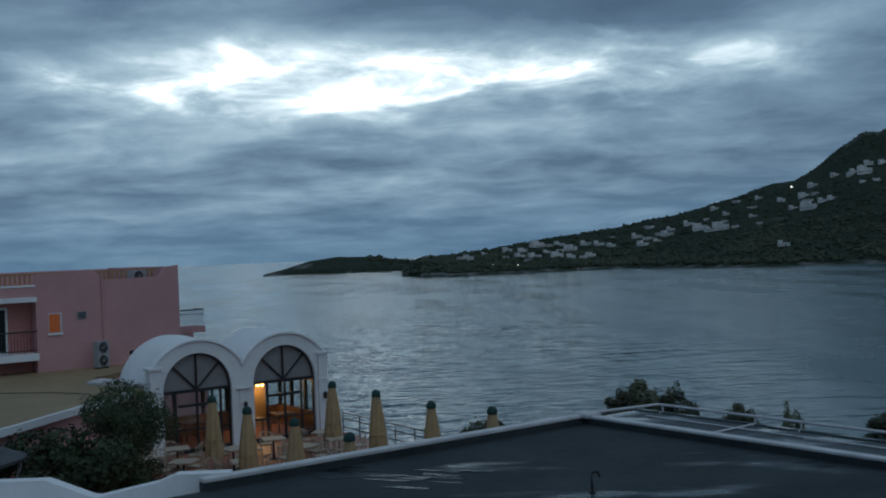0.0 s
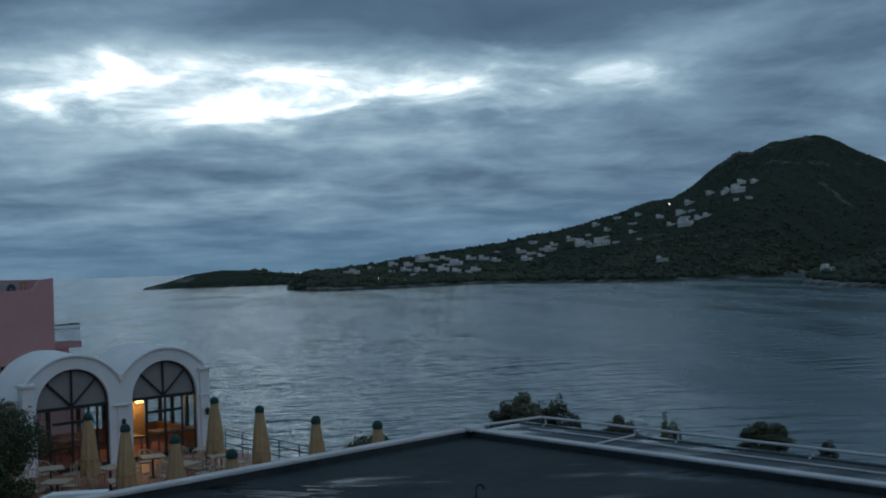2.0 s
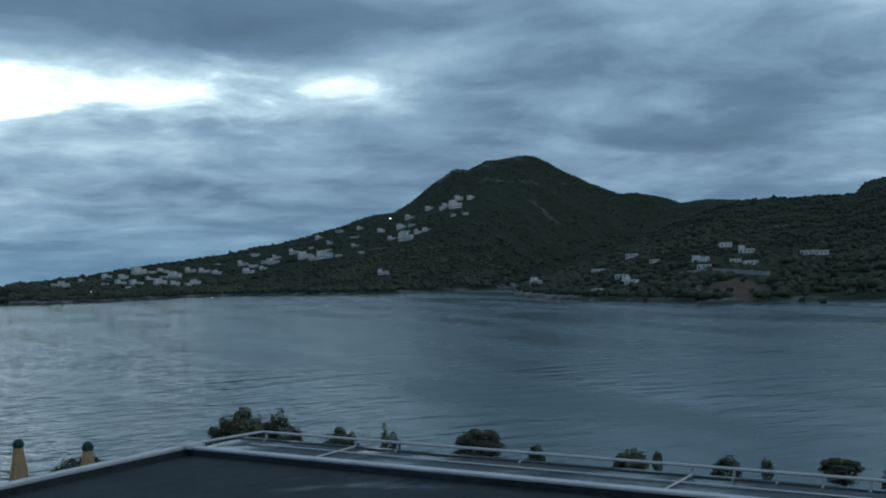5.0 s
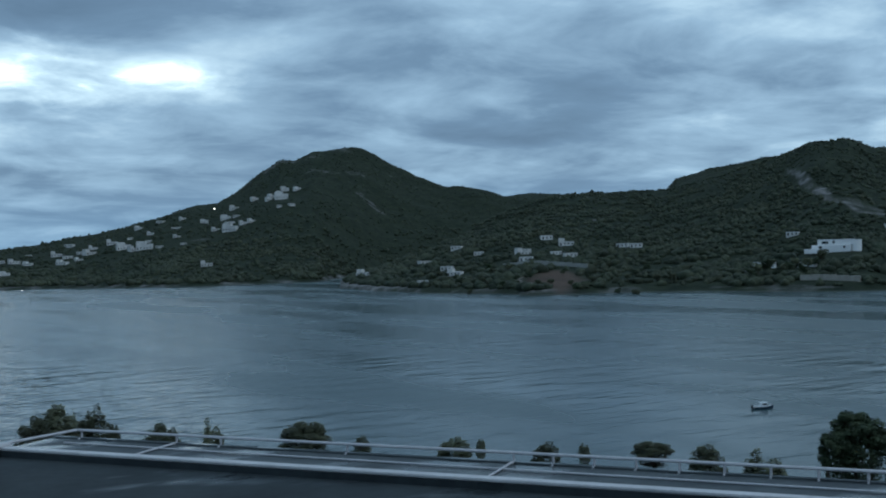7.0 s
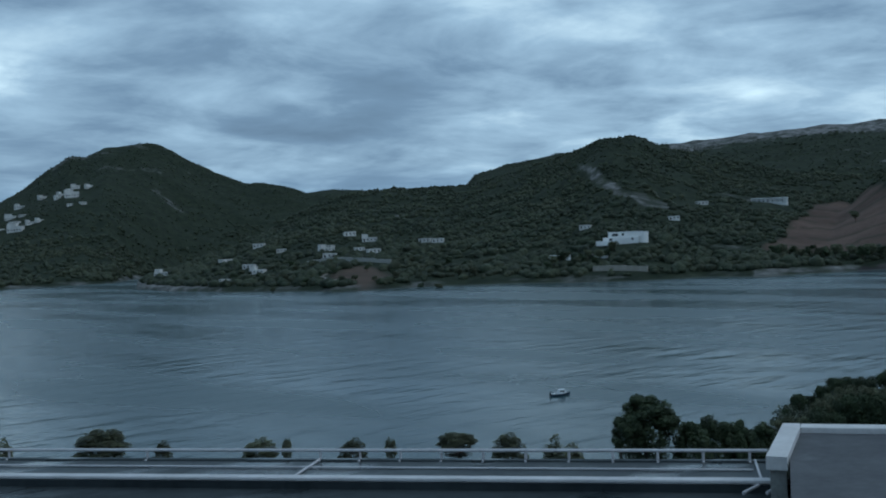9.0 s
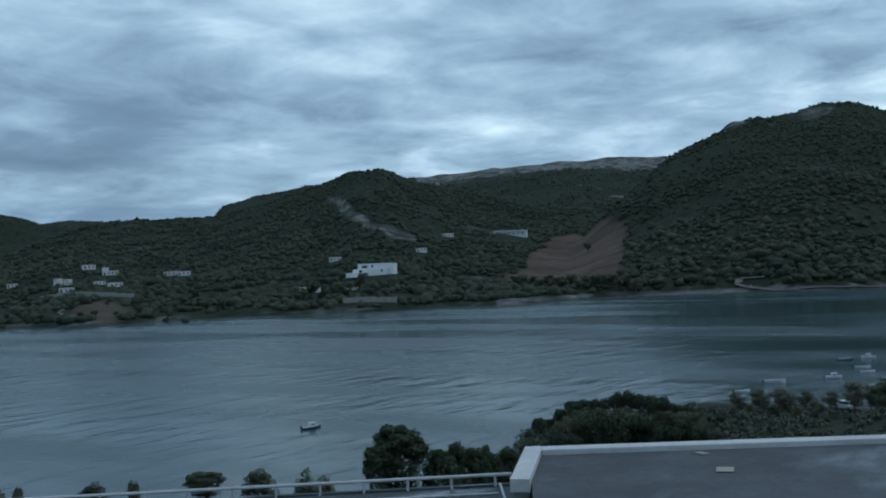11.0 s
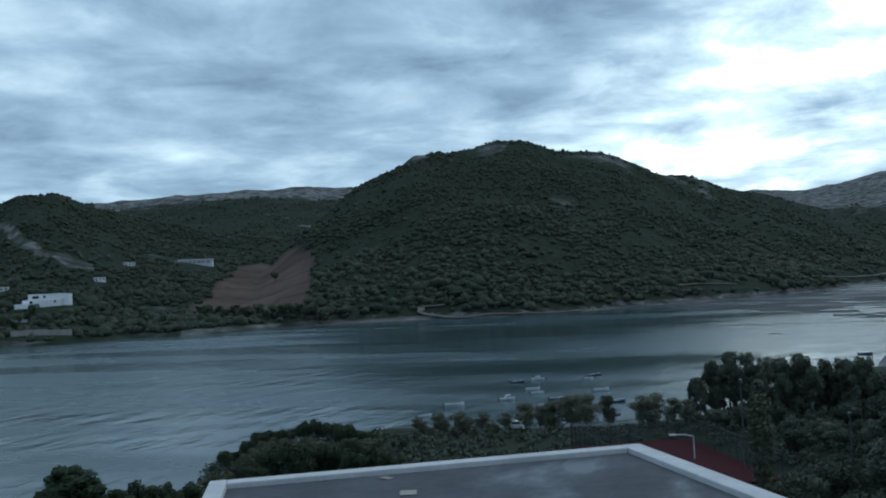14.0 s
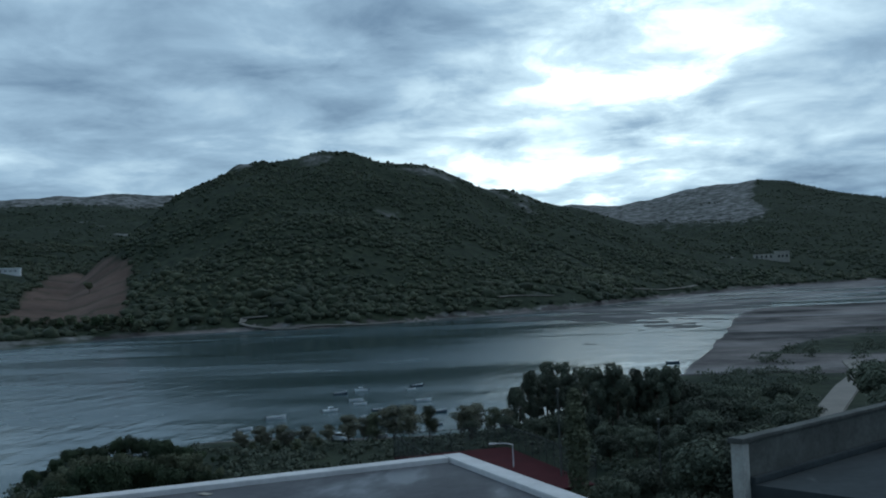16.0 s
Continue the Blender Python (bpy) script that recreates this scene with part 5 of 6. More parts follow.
def plant(kind, k, bearing, dist, height, spin=0.0, widen=1.0):
    src = PLANTS[kind][k % len(PLANTS[kind])]
    x, y = dist * math.sin(radians(bearing)), dist * math.cos(radians(bearing))
    s = height / src["height"]
    m = pose(x, y, g_at(x, y), 0, 0, spin) @ Matrix.Diagonal((s * widen, s * widen, s, 1))
    if src.name in taken:
        c = copy_thing(src, m)
        c.matrix_basis = m
        return c
    taken.add(src.name)
    src.matrix_basis = m
    return src


def plant_top(kind, k, bearing, dist, elevation, widen=1.0):
    """A plant whose top reaches the given elevation as seen from the eye."""
    x, y = dist * math.sin(radians(bearing)), dist * math.cos(radians(bearing))
    top = 28 + dist * math.tan(radians(elevation))
    return plant(kind, k, bearing, dist, top - g_at(x, y), bearing * 37 % 360, widen)


# beside the terrace
ta = plant("terrace", 0, -16.8, 33.5, 3.6, 40, 0.92)
ta.location.z = TERRACE - 0.05
for k, (b, d, h, w) in enumerate([(-20.6, 30.8, 2.5, 1.3), (-19.2, 31.4, 2.5, 1.3), (-22.2, 30.2, 2.0, 1.3), (-18.2, 32.4, 2.1, 1.2), (-16.9, 33.0, 1.3, 1.2)]):
    plant("shrub", 1, b, d, h, k * 70, w).location.z = TERRACE
# tips that show over the roof edge
TIPS = [(15.0, -8.52, 0.58), (15.8, -8.82, 0.39), (17.8, -8.7, 0.58), (22.7, -8.82, 1.04), (25.7, -9.76, 0.47), (30.7, -10.01, 0.71), (32.1, -10.08, 0.23), (35.6, -10.36, 0.78), (37.6, -10.4, 0.26), (41.2, -10.23, 0.84), (44.0, -10.43, 0.75), (46.8, -10.89, 1.04), (10.5, -7.36, 1.23), (9.1, -7.81, 0.78), (11.9, -7.63, 0.78), (12.9, -8.41, 0.31)]
for k, (b, e, w) in enumerate(TIPS):
    d = 46 + (k * 7 % 5)
    x, y = d * math.sin(radians(b)), d * math.cos(radians(b))
    tall = 28 + d * math.tan(radians(e)) - g_at(x, y)
    plant("tip", k, b, d, tall, b * 37 % 360, 1.15 * w / 0.72 * 10.9 / tall)
for k, (b, d, e, w) in enumerate([(2.3, 36, -9.1, 0.6), (3.4, 37, -9.35, 0.5), (1.3, 38, -9.35, 0.5)]):
    plant_top("shrub", k, b, d, e, w)
# clump on the slope beyond the wing
for k, (b, d, e, w) in enumerate([(51.4, 62, -8.66, 1.9), (50.4, 61, -9.5, 1.0), (53.7, 63, -10.0, 1.2), (54.8, 66, -9.72, 1.2), (55.9, 67, -9.92, 1.0), (57.0, 68, -10.05, 1.3)]):
    x, y = d * math.sin(radians(b)), d * math.cos(radians(b))
    tall = 28 + d * math.tan(radians(e)) - g_at(x, y)
    plant("dome", k, b, d, tall, b * 37 % 360, w / 0.72 * 10.9 / tall)
# the dense stand on the near shore
rs = random.Random(5)
for k in range(48):
    b = 57.6 + 11.0 * (k + rs.random()) / 48
    line = np.interp(b, [57.6, 58.6, 60.2, 62.8, 65.5, 66.8, 68.6], [-9.6, -9.0, -8.1, -7.4, -7.55, -7.9, -8.5])
    near = k % 3
    plant_top("round", k, b, 150 - 14 * near + rs.uniform(-4, 4), line + 0.15 - 0.6 * near - rs.uniform(0, 0.6), rs.uniform(0.65, 0.95))
# tamarisks: a broad clump, then single trees in a row along the beach
for k in range(13):
    b = 69.2 + 4.9 * (k + rs.random() * 0.8) / 13
    near = k % 3
    plant_top("tamarisk", k, b, 176 - 7 * near + rs.uniform(-3, 3), -7.3 - 0.3 * near - rs.uniform(0, 0.3), rs.uniform(1.2, 1.6))
for k, (b, e, w) in enumerate([(75.1, -7.32, 0.95), (75.9, -7.5, 0.8), (76.6, -7.26, 0.9), (77.55, -6.98, 1.05), (78.35, -6.95, 1.05), (79.45, -7.05, 0.62), (81.3, -7.15, 0.9), (81.95, -7.05, 0.95), (82.9, -7.3, 0.9), (83.6, -7.4, 0.9)]):
    plant_top("tamarisk", k, b, 174 + (k * 3 % 4), e + 0.28, w * 1.3)
# garden bushes in front of the beach
for k in range(22):
    b = 68.0 + 15.5 * (k + rs.random() * 0.9) / 22
    plant_top("round", k, b, 157 + rs.uniform(-5, 5), -8.6 - rs.uniform(0, 0.5), rs.uniform(1.0, 1.5))
# tall dark stand
for k in range(34):
    b = 92.6 + 14 * (k + rs.random()) / 34
    line = np.interp(b, [92.6, 93.0, 96, 99, 101, 104], [-5.9, -5.9, -6.1, -5.8, -5.4, -4.9])
    near = k % 4
    if 98.8 < b < 102.0:
        continue
    plant_top("dusk", k, b, 172 - 19 * near + rs.uniform(-5, 5), line - 0.8 * near - rs.uniform(0, 0.4), rs.uniform(0.9, 1.25))
for k in range(30):
    b = 83.9 + 9.2 * (k + rs.random() * 0.8) / 30
    line = np.interp(b, [83.6, 84.7, 86.0, 88.1, 89.6, 91.6, 93.0], [-6.4, -5.5, -4.95, -5.0, -5.25, -5.15, -5.4])
    plant_top("euc", k, b, 172 + rs.uniform(-8, 10), line + 0.3 - (k % 3) * 0.45 - rs.uniform(0, 0.4), rs.uniform(0.8, 1.1))
for k in range(24):
    b = 88.6 + 17 * (k + rs.random()) / 24
    if 91.2 < b < 92.1:
        continue
    plant_top("dusk", k, b, (116 if b > 92 else 106) + rs.uniform(-12, 8), (-8.7 if b > 92 else -9.8) - rs.uniform(0, 1.4), 1.1)
# dark bushes behind the court
for k in range(30):
    b = 81.5 + 16 * (k + rs.random()) / 30
    near = k % 3
    d = np.interp(b, [81, 84, 87, 98], [160, 158, 152, 150]) - (10 * near if b > 88 else 0) + rs.uniform(-3, 3)
    plant_top("dusk", k, b, d, np.interp(b, [81, 84, 86, 98], [-7.6, -7.2, -7.4, -7.2]) - 0.5 * near - rs.uniform(0, 0.5), rs.uniform(0.9, 1.2))
plant_top("poplar", 0, 87.3, 98, -6.3, 1.0)
plant("far", 1, 62.14, 868, 9.0, 0, 1.0)
for k in range(16):
    plant("far", k, 58.2 + 0.42 * k, 694 + (k * 7 % 5) * 4 + (6 if k < 6 else 0), rs.uniform(6, 10), k * 40, 1.1)
for k in range(12):
    plant("far", k, 46.5 + 0.31 * k, 672 + (k * 5 % 4) * 9, rs.uniform(6, 10), k * 50, 1.0)

for k in range(34):
    b = 29.5 + 13 * (k + rs.random()) / 34
    plant("far", k, b, np.interp(b, [29, 34, 43], [700, 690, 640]) + rs.uniform(-20, 110), rs.uniform(3.5, 6.0), k * 50, 1.2)


def far_scrub():
    """Maquis on the hills across the bay: uncounted low bushes."""
    r = np.random.RandomState(9)
    n = 640000
    az = r.uniform(-4, 106, n)
    d = np.sqrt(r.uniform(600 ** 2, 2680 ** 2, n))
    x, y = d * np.sin(np.radians(az)), d * np.cos(np.radians(az))
    z = ground_height(x, y)
    rock, earth, sand = cover(x, y, z)
    clump = fbm(x / 45, y / 45, 51, 3)
    want = np.where(d < 1350, 0.74, np.where(az > 40, 0.2, 0.17)) * np.clip((clump - 0.25) * 3.4, 0.10, 1)
    keep = (z > np.where(az < 57, 3.2, 3.0)) & (earth < 0.3) & (sand < 0.4) & ((rock < np.where(d < 1200, 0.36, 0.55)) | ((z < 7) & (az < 57))) & (r.uniform(0, 1, n) < want)
    # yards and plots are kept clear
    for cx, cy, clear in [(x0, y0, 15) for x0, y0 in VILLAGE + POINT] + [(x0, y0, 11) for x0, y0 in BAY] + [(569, 470, 24), (560, 462, 18), (835, 521, 22), (820, 512, 16), (1478, -200, 40)] + YARDS:
        near = 1 - 5.0 / math.hypot(cx, cy)
        keep &= (x - cx * near) ** 2 + (y - cy * near) ** 2 > clear ** 2
    x, y, z, d = x[keep], y[keep], z[keep], d[keep]
    m = len(x)
    bm = bmesh.new()
    bmesh.ops.create_icosphere(bm, subdivisions=1, radius=1)
    base = np.array([v.co[:] for v in bm.verts])
    tri = np.array([[v.index for v in f.verts] for f in bm.faces])
    bm.free()
    size = r.uniform(0.9, 2.7, m) * np.where(r.uniform(0, 1, m) < 0.10, 1.5, 1.0) * np.where(z < 22, 1.3, 1.0) * np.interp(z, [40, 110], [1.0, 0.6])
    co = base[None] * (1 + r.uniform(-0.42, 0.42, (m, len(base), 1))) * np.stack([size * r.uniform(0.8, 1.4, m), size * r.uniform(0.8, 1.4, m), size * r.uniform(0.6, 1.05, m)], 1)[:, None, :]
    co += np.stack([x, y, z + size * 0.25], 1)[:, None, :]
    faces = (tri[None] + (np.arange(m) * len(base))[:, None, None]).reshape(-1, 3)
    me = bpy.data.meshes.new("scrub")
    co = co.reshape(-1, 3)
    me.vertices.add(len(co)), me.vertices.foreach_set("co", co.ravel())
    me.loops.add(faces.size), me.loops.foreach_set("vertex_index", faces.ravel())
    me.polygons.add(len(faces)), me.polygons.foreach_set("loop_start", np.arange(0, faces.size, 3))
    me.polygons.foreach_set("use_smooth", np.ones(len(faces), bool))
    me.update()
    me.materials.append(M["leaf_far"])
    tagged(new("scrub", me), "dark green maquis bushes scattered over the hills", "scrub", kind="stuff")



def undergrowth():
    """Low brush between the trees of the near shore and on the sand."""
    r = np.random.RandomState(77)
    n = 4200
    az = r.uniform(57, 107, n)
    d = np.where(r.uniform(0, 1, n) < 0.6, r.uniform(85, 185, n), r.uniform(185, 430, n))
    x, y = d * np.sin(np.radians(az)), d * np.cos(np.radians(az))
    z = ground_height(x, y)
    lane = (np.abs(az - 100.6) < 0.9) & (d > 150)
    on_court = (np.abs((x - 130.2) * 0.9 + (y - 17.4) * 0.43) < 17) & (np.abs((x - 130.2) * -0.43 + (y - 17.4) * 0.9) < 10)
    beach = ((d > 178) & (az < 92.5)) | (d + r.normal(size=n) * 14 > np.interp(az, [93, 95, 96.4, 98.5, 101, 107], [235, 262, 300, 345, 400, 430])) | ((az > 85.5) & (az < 92) & (d < 118))
    keep = (z > 0.5) & ~((az > 67.5) & (az < 84) & (d > 172)) & ~lane & ~on_court & ~beach
    x, y, z, d = x[keep], y[keep], z[keep], d[keep]
    per = 64
    m = len(x)
    size = r.uniform(0.7, 1.7, m) * np.where(d > 185, 1.5, np.where((az[keep] > 67.5) & (az[keep] < 84), 0.6, 1.0))
    c = np.stack([x, y, z], 1).repeat(per, 0)
    s = size.repeat(per)
    o = r.normal(size=(m * per, 3))
    o /= np.linalg.norm(o, axis=1)[:, None]
    o[:, 2] = np.abs(o[:, 2])
    c = c + o * (s * r.uniform(0.5, 1.05, m * per))[:, None] * np.array([1.3, 1.3, 1.0])
    u = r.normal(size=(m * per, 3))
    v = np.cross(o, u)
    u /= np.linalg.norm(u, axis=1)[:, None]
    v /= np.linalg.norm(v, axis=1)[:, None] + 1e-6
    leaf = (0.16 * r.uniform(0.6, 1.5, m * per) * (1 + d.repeat(per) / 400))[:, None]
    co = np.stack([c - u * leaf, c + v * leaf * 0.6, c + u * leaf, c - v * leaf * 0.6], 1).reshape(-1, 3)
    k = len(co) // 4
    me = bpy.data.meshes.new("undergrowth")
    me.vertices.add(len(co)), me.vertices.foreach_set("co", co.ravel())
    me.loops.add(len(co)), me.loops.foreach_set("vertex_index", np.arange(len(co)))
    me.polygons.add(k), me.polygons.foreach_set("loop_start", np.arange(0, len(co), 4))
    me.update()
    me.materials.append(M["leaf_dusk"])
    tagged(new("undergrowth", me), "low dark green brush on the near shore", "brush", kind="stuff")


undergrowth()


# ---- houses across the bay ----
def house(w, d, h, seed, label, group, low=False):
    r = random.Random(seed)
    t = thing("house", label, "house", group)
    part("wall", boxed(-w / 2, w / 2, -d / 2, d / 2, -2.0, h), "house_white", t)
    part("roof", boxed(-w / 2 - 0.15, w / 2 + 0.15, -d / 2 - 0.15, d / 2 + 0.15, h, h + 0.35), "house_white", t)
    if not low:
        u = w * r.uniform(0.35, 0.6)
        x0 = r.choice((-w / 2, w / 2 - u))
        part("upper_wall", boxed(x0, x0 + u, -d / 2 + 1.5, d / 2, h + 0.35, h + 2.9), "house_white", t)
        part("upper_roof", boxed(x0 - 0.15, x0 + u + 0.15, -d / 2 + 1.35, d / 2 + 0.15, h + 2.9, h + 3.2), "house_white", t)
    n = max(2, int(w / 3.2))
    for k in range(n):
        x = -w / 2 + w * (k + 0.5) / n
        o = part("window" if k else "door", boxed(x - 0.6, x + 0.6, -d / 2 - 0.04, -d / 2 + 0.1, 0.9 if k else 0.0, 2.2), "dark_glass", t)
        part("lintel", boxed(x - 0.75, x + 0.75, -d / 2 - 0.12, -d / 2 - 0.042, 2.2, 2.32), "house_white", o)
    return t


M["house_white"] = material("village_limewash", (0.76, 0.74, 0.71), 0.85, vary=0.4, scale=0.12)
M["villa_white"] = material("villa_paint", (0.85, 0.85, 0.84), 0.8, vary=0.12, scale=0.2)
M["roof_red"] = material("faded_roof_tiles", (0.26, 0.13, 0.09), 0.85, vary=0.3, scale=0.4)


def facing(x, y, turn=0.0, sink=0.3):
    """Stand on the ground, with the front towards the bay."""
    return pose(x, y, g_at(x, y) - sink, 0, 0, -math.degrees(math.atan2(x, y)) + turn)


VILLAGE = [(167, 1393), (156, 1298), (171, 1293), (194, 1444), (243, 1528), (222, 1403), (270, 1477), (276, 1434), (282, 1396), (259, 1379), (312, 1604), (322, 1498), (305, 1443), (353, 1521), (381, 1533), (389, 1463), (353, 1404), (366, 1398), (383, 1390), (409, 1529),
           (424, 1652), (459, 1654), (452, 1535), (426, 1456), (486, 1628), (491, 1536), (367, 1144), (529, 1551), (539, 1532), (503, 1459), (511, 1424), (522, 1420), (489, 1416), (578, 1651), (609, 1642), (604, 1551), (606, 1518), (568, 1431), (586, 1430), (639, 1585), (657, 1578)]
POINT = [(22, 1322), (31, 1307), (55, 1393), (86, 1430), (77, 1311), (105, 1408), (95, 1318), (130, 1472), (147, 1474), (134, 1375), (112, 1305), (101, 1261), (161, 1469), (153, 1379), (410, 1373), (180, 1300), (210, 1430), (345, 1425), (300, 1470), (448, 1545), (480, 1450), (595, 1540), (620, 1560), (140, 1310)]
BAY = [(509, 844), (464, 826), (493, 781), (443, 751), (489, 708), (505, 685), (550, 760), (544, 723), (503, 664), (383, 685), (432, 883), (430, 864), (767, 544), (667, 499), (611, 539), (500, 720), (570, 664), (566, 676), (470, 676), (420, 700)]
kinds = [house(13, 9, 3.2, 1, "whitewashed flat-roofed village house on the hillside", "houses of the village"),
         house(17, 9, 5.8, 2, "two-storey pale house on the hillside", "houses of the village"),
         house(10, 8, 3.0, 3, "small pale cubic house among scrub", "houses of the village", True)]
put = set()


def settle_house(k, m):
    if k in put:
        copy_thing(kinds[k], m).matrix_basis = m
    else:
        put.add(k)
        kinds[k].matrix_basis = m


hr = random.Random(12)
for x, y in VILLAGE + POINT:
    s = hr.uniform(0.65, 1.2)
    settle_house(hr.choice((0, 0, 1, 2)), facing(x, y, hr.uniform(-35, 35)) @ Matrix.Diagonal((s, s, s, 1)))
for x, y in BAY:
    s = hr.uniform(0.7, 1.1)
    settle_house(hr.choice((0, 2, 2)), facing(x, y, hr.uniform(-30, 30)) @ Matrix.Diagonal((s, s, s, 1)))


def villa():
    t = thing("villa", "large white modern villa with a rounded end above the shore", "house")
    t.matrix_basis = facing(569, 470, -4, -1.2) @ Matrix.Diagonal((0.88, 0.88, 0.82, 1))
    part("lower_wall", boxed(-14, 13, -5, 6, -3, 3.6, bevel=0.2), "villa_white", t)
    part("upper_wall", boxed(-10, 16, -3, 6, 3.6, 7.6, bevel=0.2), "villa_white", t)
    part("rounded_end", tubed((16, 1.5, -3), (16, 1.5, 7.6), 4.5, n=20), "villa_white", t)
    part("terrace_wall", boxed(-19, -8, -9, -5, -3, 0.9, bevel=0.1), "villa_white", t)
    part("roof", boxed(-10.3, 16, -3.3, 6.2, 7.6, 8.1, bevel=0.1), "villa_white", t)
    for x, w, z in ((-7, 4.5, 4.6), (0.5, 1.6, 4.9), (-9, 2.2, 0.8), (8, 1.4, 0.9)):
        y = -3 if z > 4 else -5
        wd = part("window", boxed(x, x + w, y - 0.06, y + 0.1, z, z + 1.9), "dark_glass", t)
        part("sill", boxed(x - 0.15, x + w + 0.15, y - 0.25, y - 0.062, z - 0.2, z), "villa_white", wd)


villa()


def long_house():
    t = thing("long_house", "long low white house with columns in the valley", "house")
    t.matrix_basis = facing(835, 521, -8, 0.0)
    part("wall", boxed(-15, 15, 0, 7, -3, 3.4), "villa_white", t)
    part("roof", boxed(-15.5, 15.5, -2.4, 7.4, 3.4, 4.1, bevel=0.1), "villa_white", t)
    for k in range(9):
        x = -14.5 + k * 3.6
        part("column", boxed(x - 0.35, x + 0.35, -2.2, -1.5, -3, 3.4), "villa_white", t)
    for k in range(7):
        part("window", boxed(-13 + k * 3.8, -11.2 + k * 3.8, -0.08, 0.1, 0.6, 2.5), "dark_glass", t)


long_house()


def shore_walls():
    for x0, y0, x1, y1, h, label in ((443.5, 669, 474.5, 606, 2.8, "pale retaining wall above the shore"), (495, 432, 506, 399, 3.0, "concrete quay wall at the water's edge"), (527, 498, 526, 479, 3.2, "white boathouse wall by the water"), (528, 462, 528, 448, 2.6, "white garden wall beside the boathouse")):
        t = thing("shore_wall", label, "wall", "walls along the far shore")
        dx, dy = x1 - x0, y1 - y0
        n = max(2, int(math.hypot(dx, dy) / 6))
        ln = math.hypot(dx, dy) / n
        for k in range(n):
            x, y = x0 + dx * (k + 0.5) / n, y0 + dy * (k + 0.5) / n
            o = part("section", boxed(-ln / 2, ln / 2, -0.6, 0.6, -2, h + 0.15 * (k % 3)), "dirty_white" if "retain" in label else "stone" if "quay" in label else "villa_white", t)
            o.matrix_basis = pose(x, y, g_at(x, y), 0, 0, math.degrees(math.atan2(dy, dx)))


shore_walls()


def ruin():
    t = thing("farmhouse", "unfinished stone farmhouse on the far hillside", "house")
    t.matrix_basis = facing(1478, -200, 5, 0.0)
    part("wall", boxed(-22, 6, -6, 6, -4, 8), "stone", t)
    part("wall", boxed(6, 24, -5, 6, -4, 11), "stone", t)
    part("roof", boxed(5.5, 24.5, -5.5, 6.5, 11, 11.8), "stone", t)
    for x in (-19, -13, -7, -1, 9, 14, 19):
        part("window", boxed(x, x + 2.4, -6.1, -4.9, 3.0, 6.2), "dark_glass", t)


ruin()


def village_lamp(x, y, z):
    t = thing("street_lamp", "lit street lamp above the village", "lamp", "lamps of the village")
    t.location = (x, y, g_at(x, y))
    part("pole", tubed((0, 0, 0), (0, 0, z), 0.12), "dark_metal", t)
    part("arm", tubed((0, 0, z), (0, -1.2, z + 0.2), 0.09), "dark_metal", t)
    bm = bmesh.new()
    bmesh.ops.create_uvsphere(bm, u_segments=10, v_segments=6, radius=0.9 if z > 7 else 0.3)
    bmesh.ops.translate(bm, vec=(0, -1.2, z), verts=bm.verts)
    part("globe", bm, "street_bulb", t, "glowing lamp globe", True)


for x, y, z in ((555, 1684, 8), (54, 1168, 5), (81, 1154, 5), (175, 1150, 5), (146, 1160, 5)):
    village_lamp(x, y, z)


# ---- boats ----
def boat(cabin, hull):
    t = thing("boat", ("small dark-hulled cabin boat moored in the bay" if hull == "boat_blue" else "small white cabin boat moored in the bay") if cabin else ("small dark open boat moored in the bay" if hull == "boat_blue" else "small white open boat moored in the bay"), "boat", "boats moored in the bay")
    bm = bmesh.new()
    st = [(-2.4, 0.78, 0.62), (-1.5, 0.9, 0.62), (-0.3, 0.95, 0.64), (0.9, 0.85, 0.70), (1.8, 0.55, 0.80), (2.5, 0.06, 0.95)]
    rows = [[bm.verts.new(p) for p in ((x, -w, h), (x, -w * 0.72, 0.02), (x, 0, -0.2), (x, w * 0.72, 0.02), (x, w, h))] for x, w, h in st]
    for a, b in zip(rows, rows[1:]):
        for i in range(4):
            bm.faces.new((a[i], b[i], b[i + 1], a[i + 1]))
    bm.faces.new(rows[0])
    bmesh.ops.recalc_face_normals(bm, faces=bm.faces)
    part("hull", bm, hull, t)
    bm = bmesh.new()
    rows = [[bm.verts.new((x, s * w * 0.98, h - 0.12)) for s in (-1, 1)] for x, w, h in st]
    for a, b in zip(rows, rows[1:]):
        bm.faces.new((a[0], b[0], b[1], a[1]))
    part("deck", bm, "boat" if cabin else "boat_inner", t)
    for s in (-1, 1):
        g = bmesh.new()
        for (x, w, h), (x2, w2, h2) in zip(st, st[1:]):
            tube(g, (x, s * w, h), (x2, s * w2, h2), 0.05, n=6)
        part("gunwale", g, "boat", t)
    if cabin:
        c = part("cabin", boxed(-0.5, 1.0, -0.6, 0.6, 0.5, 1.45, bevel=0.12), "boat", t)
        part("windscreen", boxed(0.99, 1.03, -0.5, 0.5, 0.95, 1.32), "dark_glass", c)
        for s in (-1, 1):
            part("side_window", boxed(-0.3, 0.8, s * 0.6 - 0.015, s * 0.6 + 0.015, 0.98, 1.3), "dark_glass", c)
        part("roof", boxed(-0.65, 1.1, -0.66, 0.66, 1.45, 1.52, bevel=0.02), "boat", c)
    else:
        for x in (-1.2, 0.3):
            part("thwart", boxed(x, x + 0.25, -0.8, 0.8, 0.5, 0.56), "wood", t)
    part("outboard", boxed(-2.75, -2.42, -0.16, 0.16, 0.2, 1.05, bevel=0.05), "dark_metal", t)
    return t


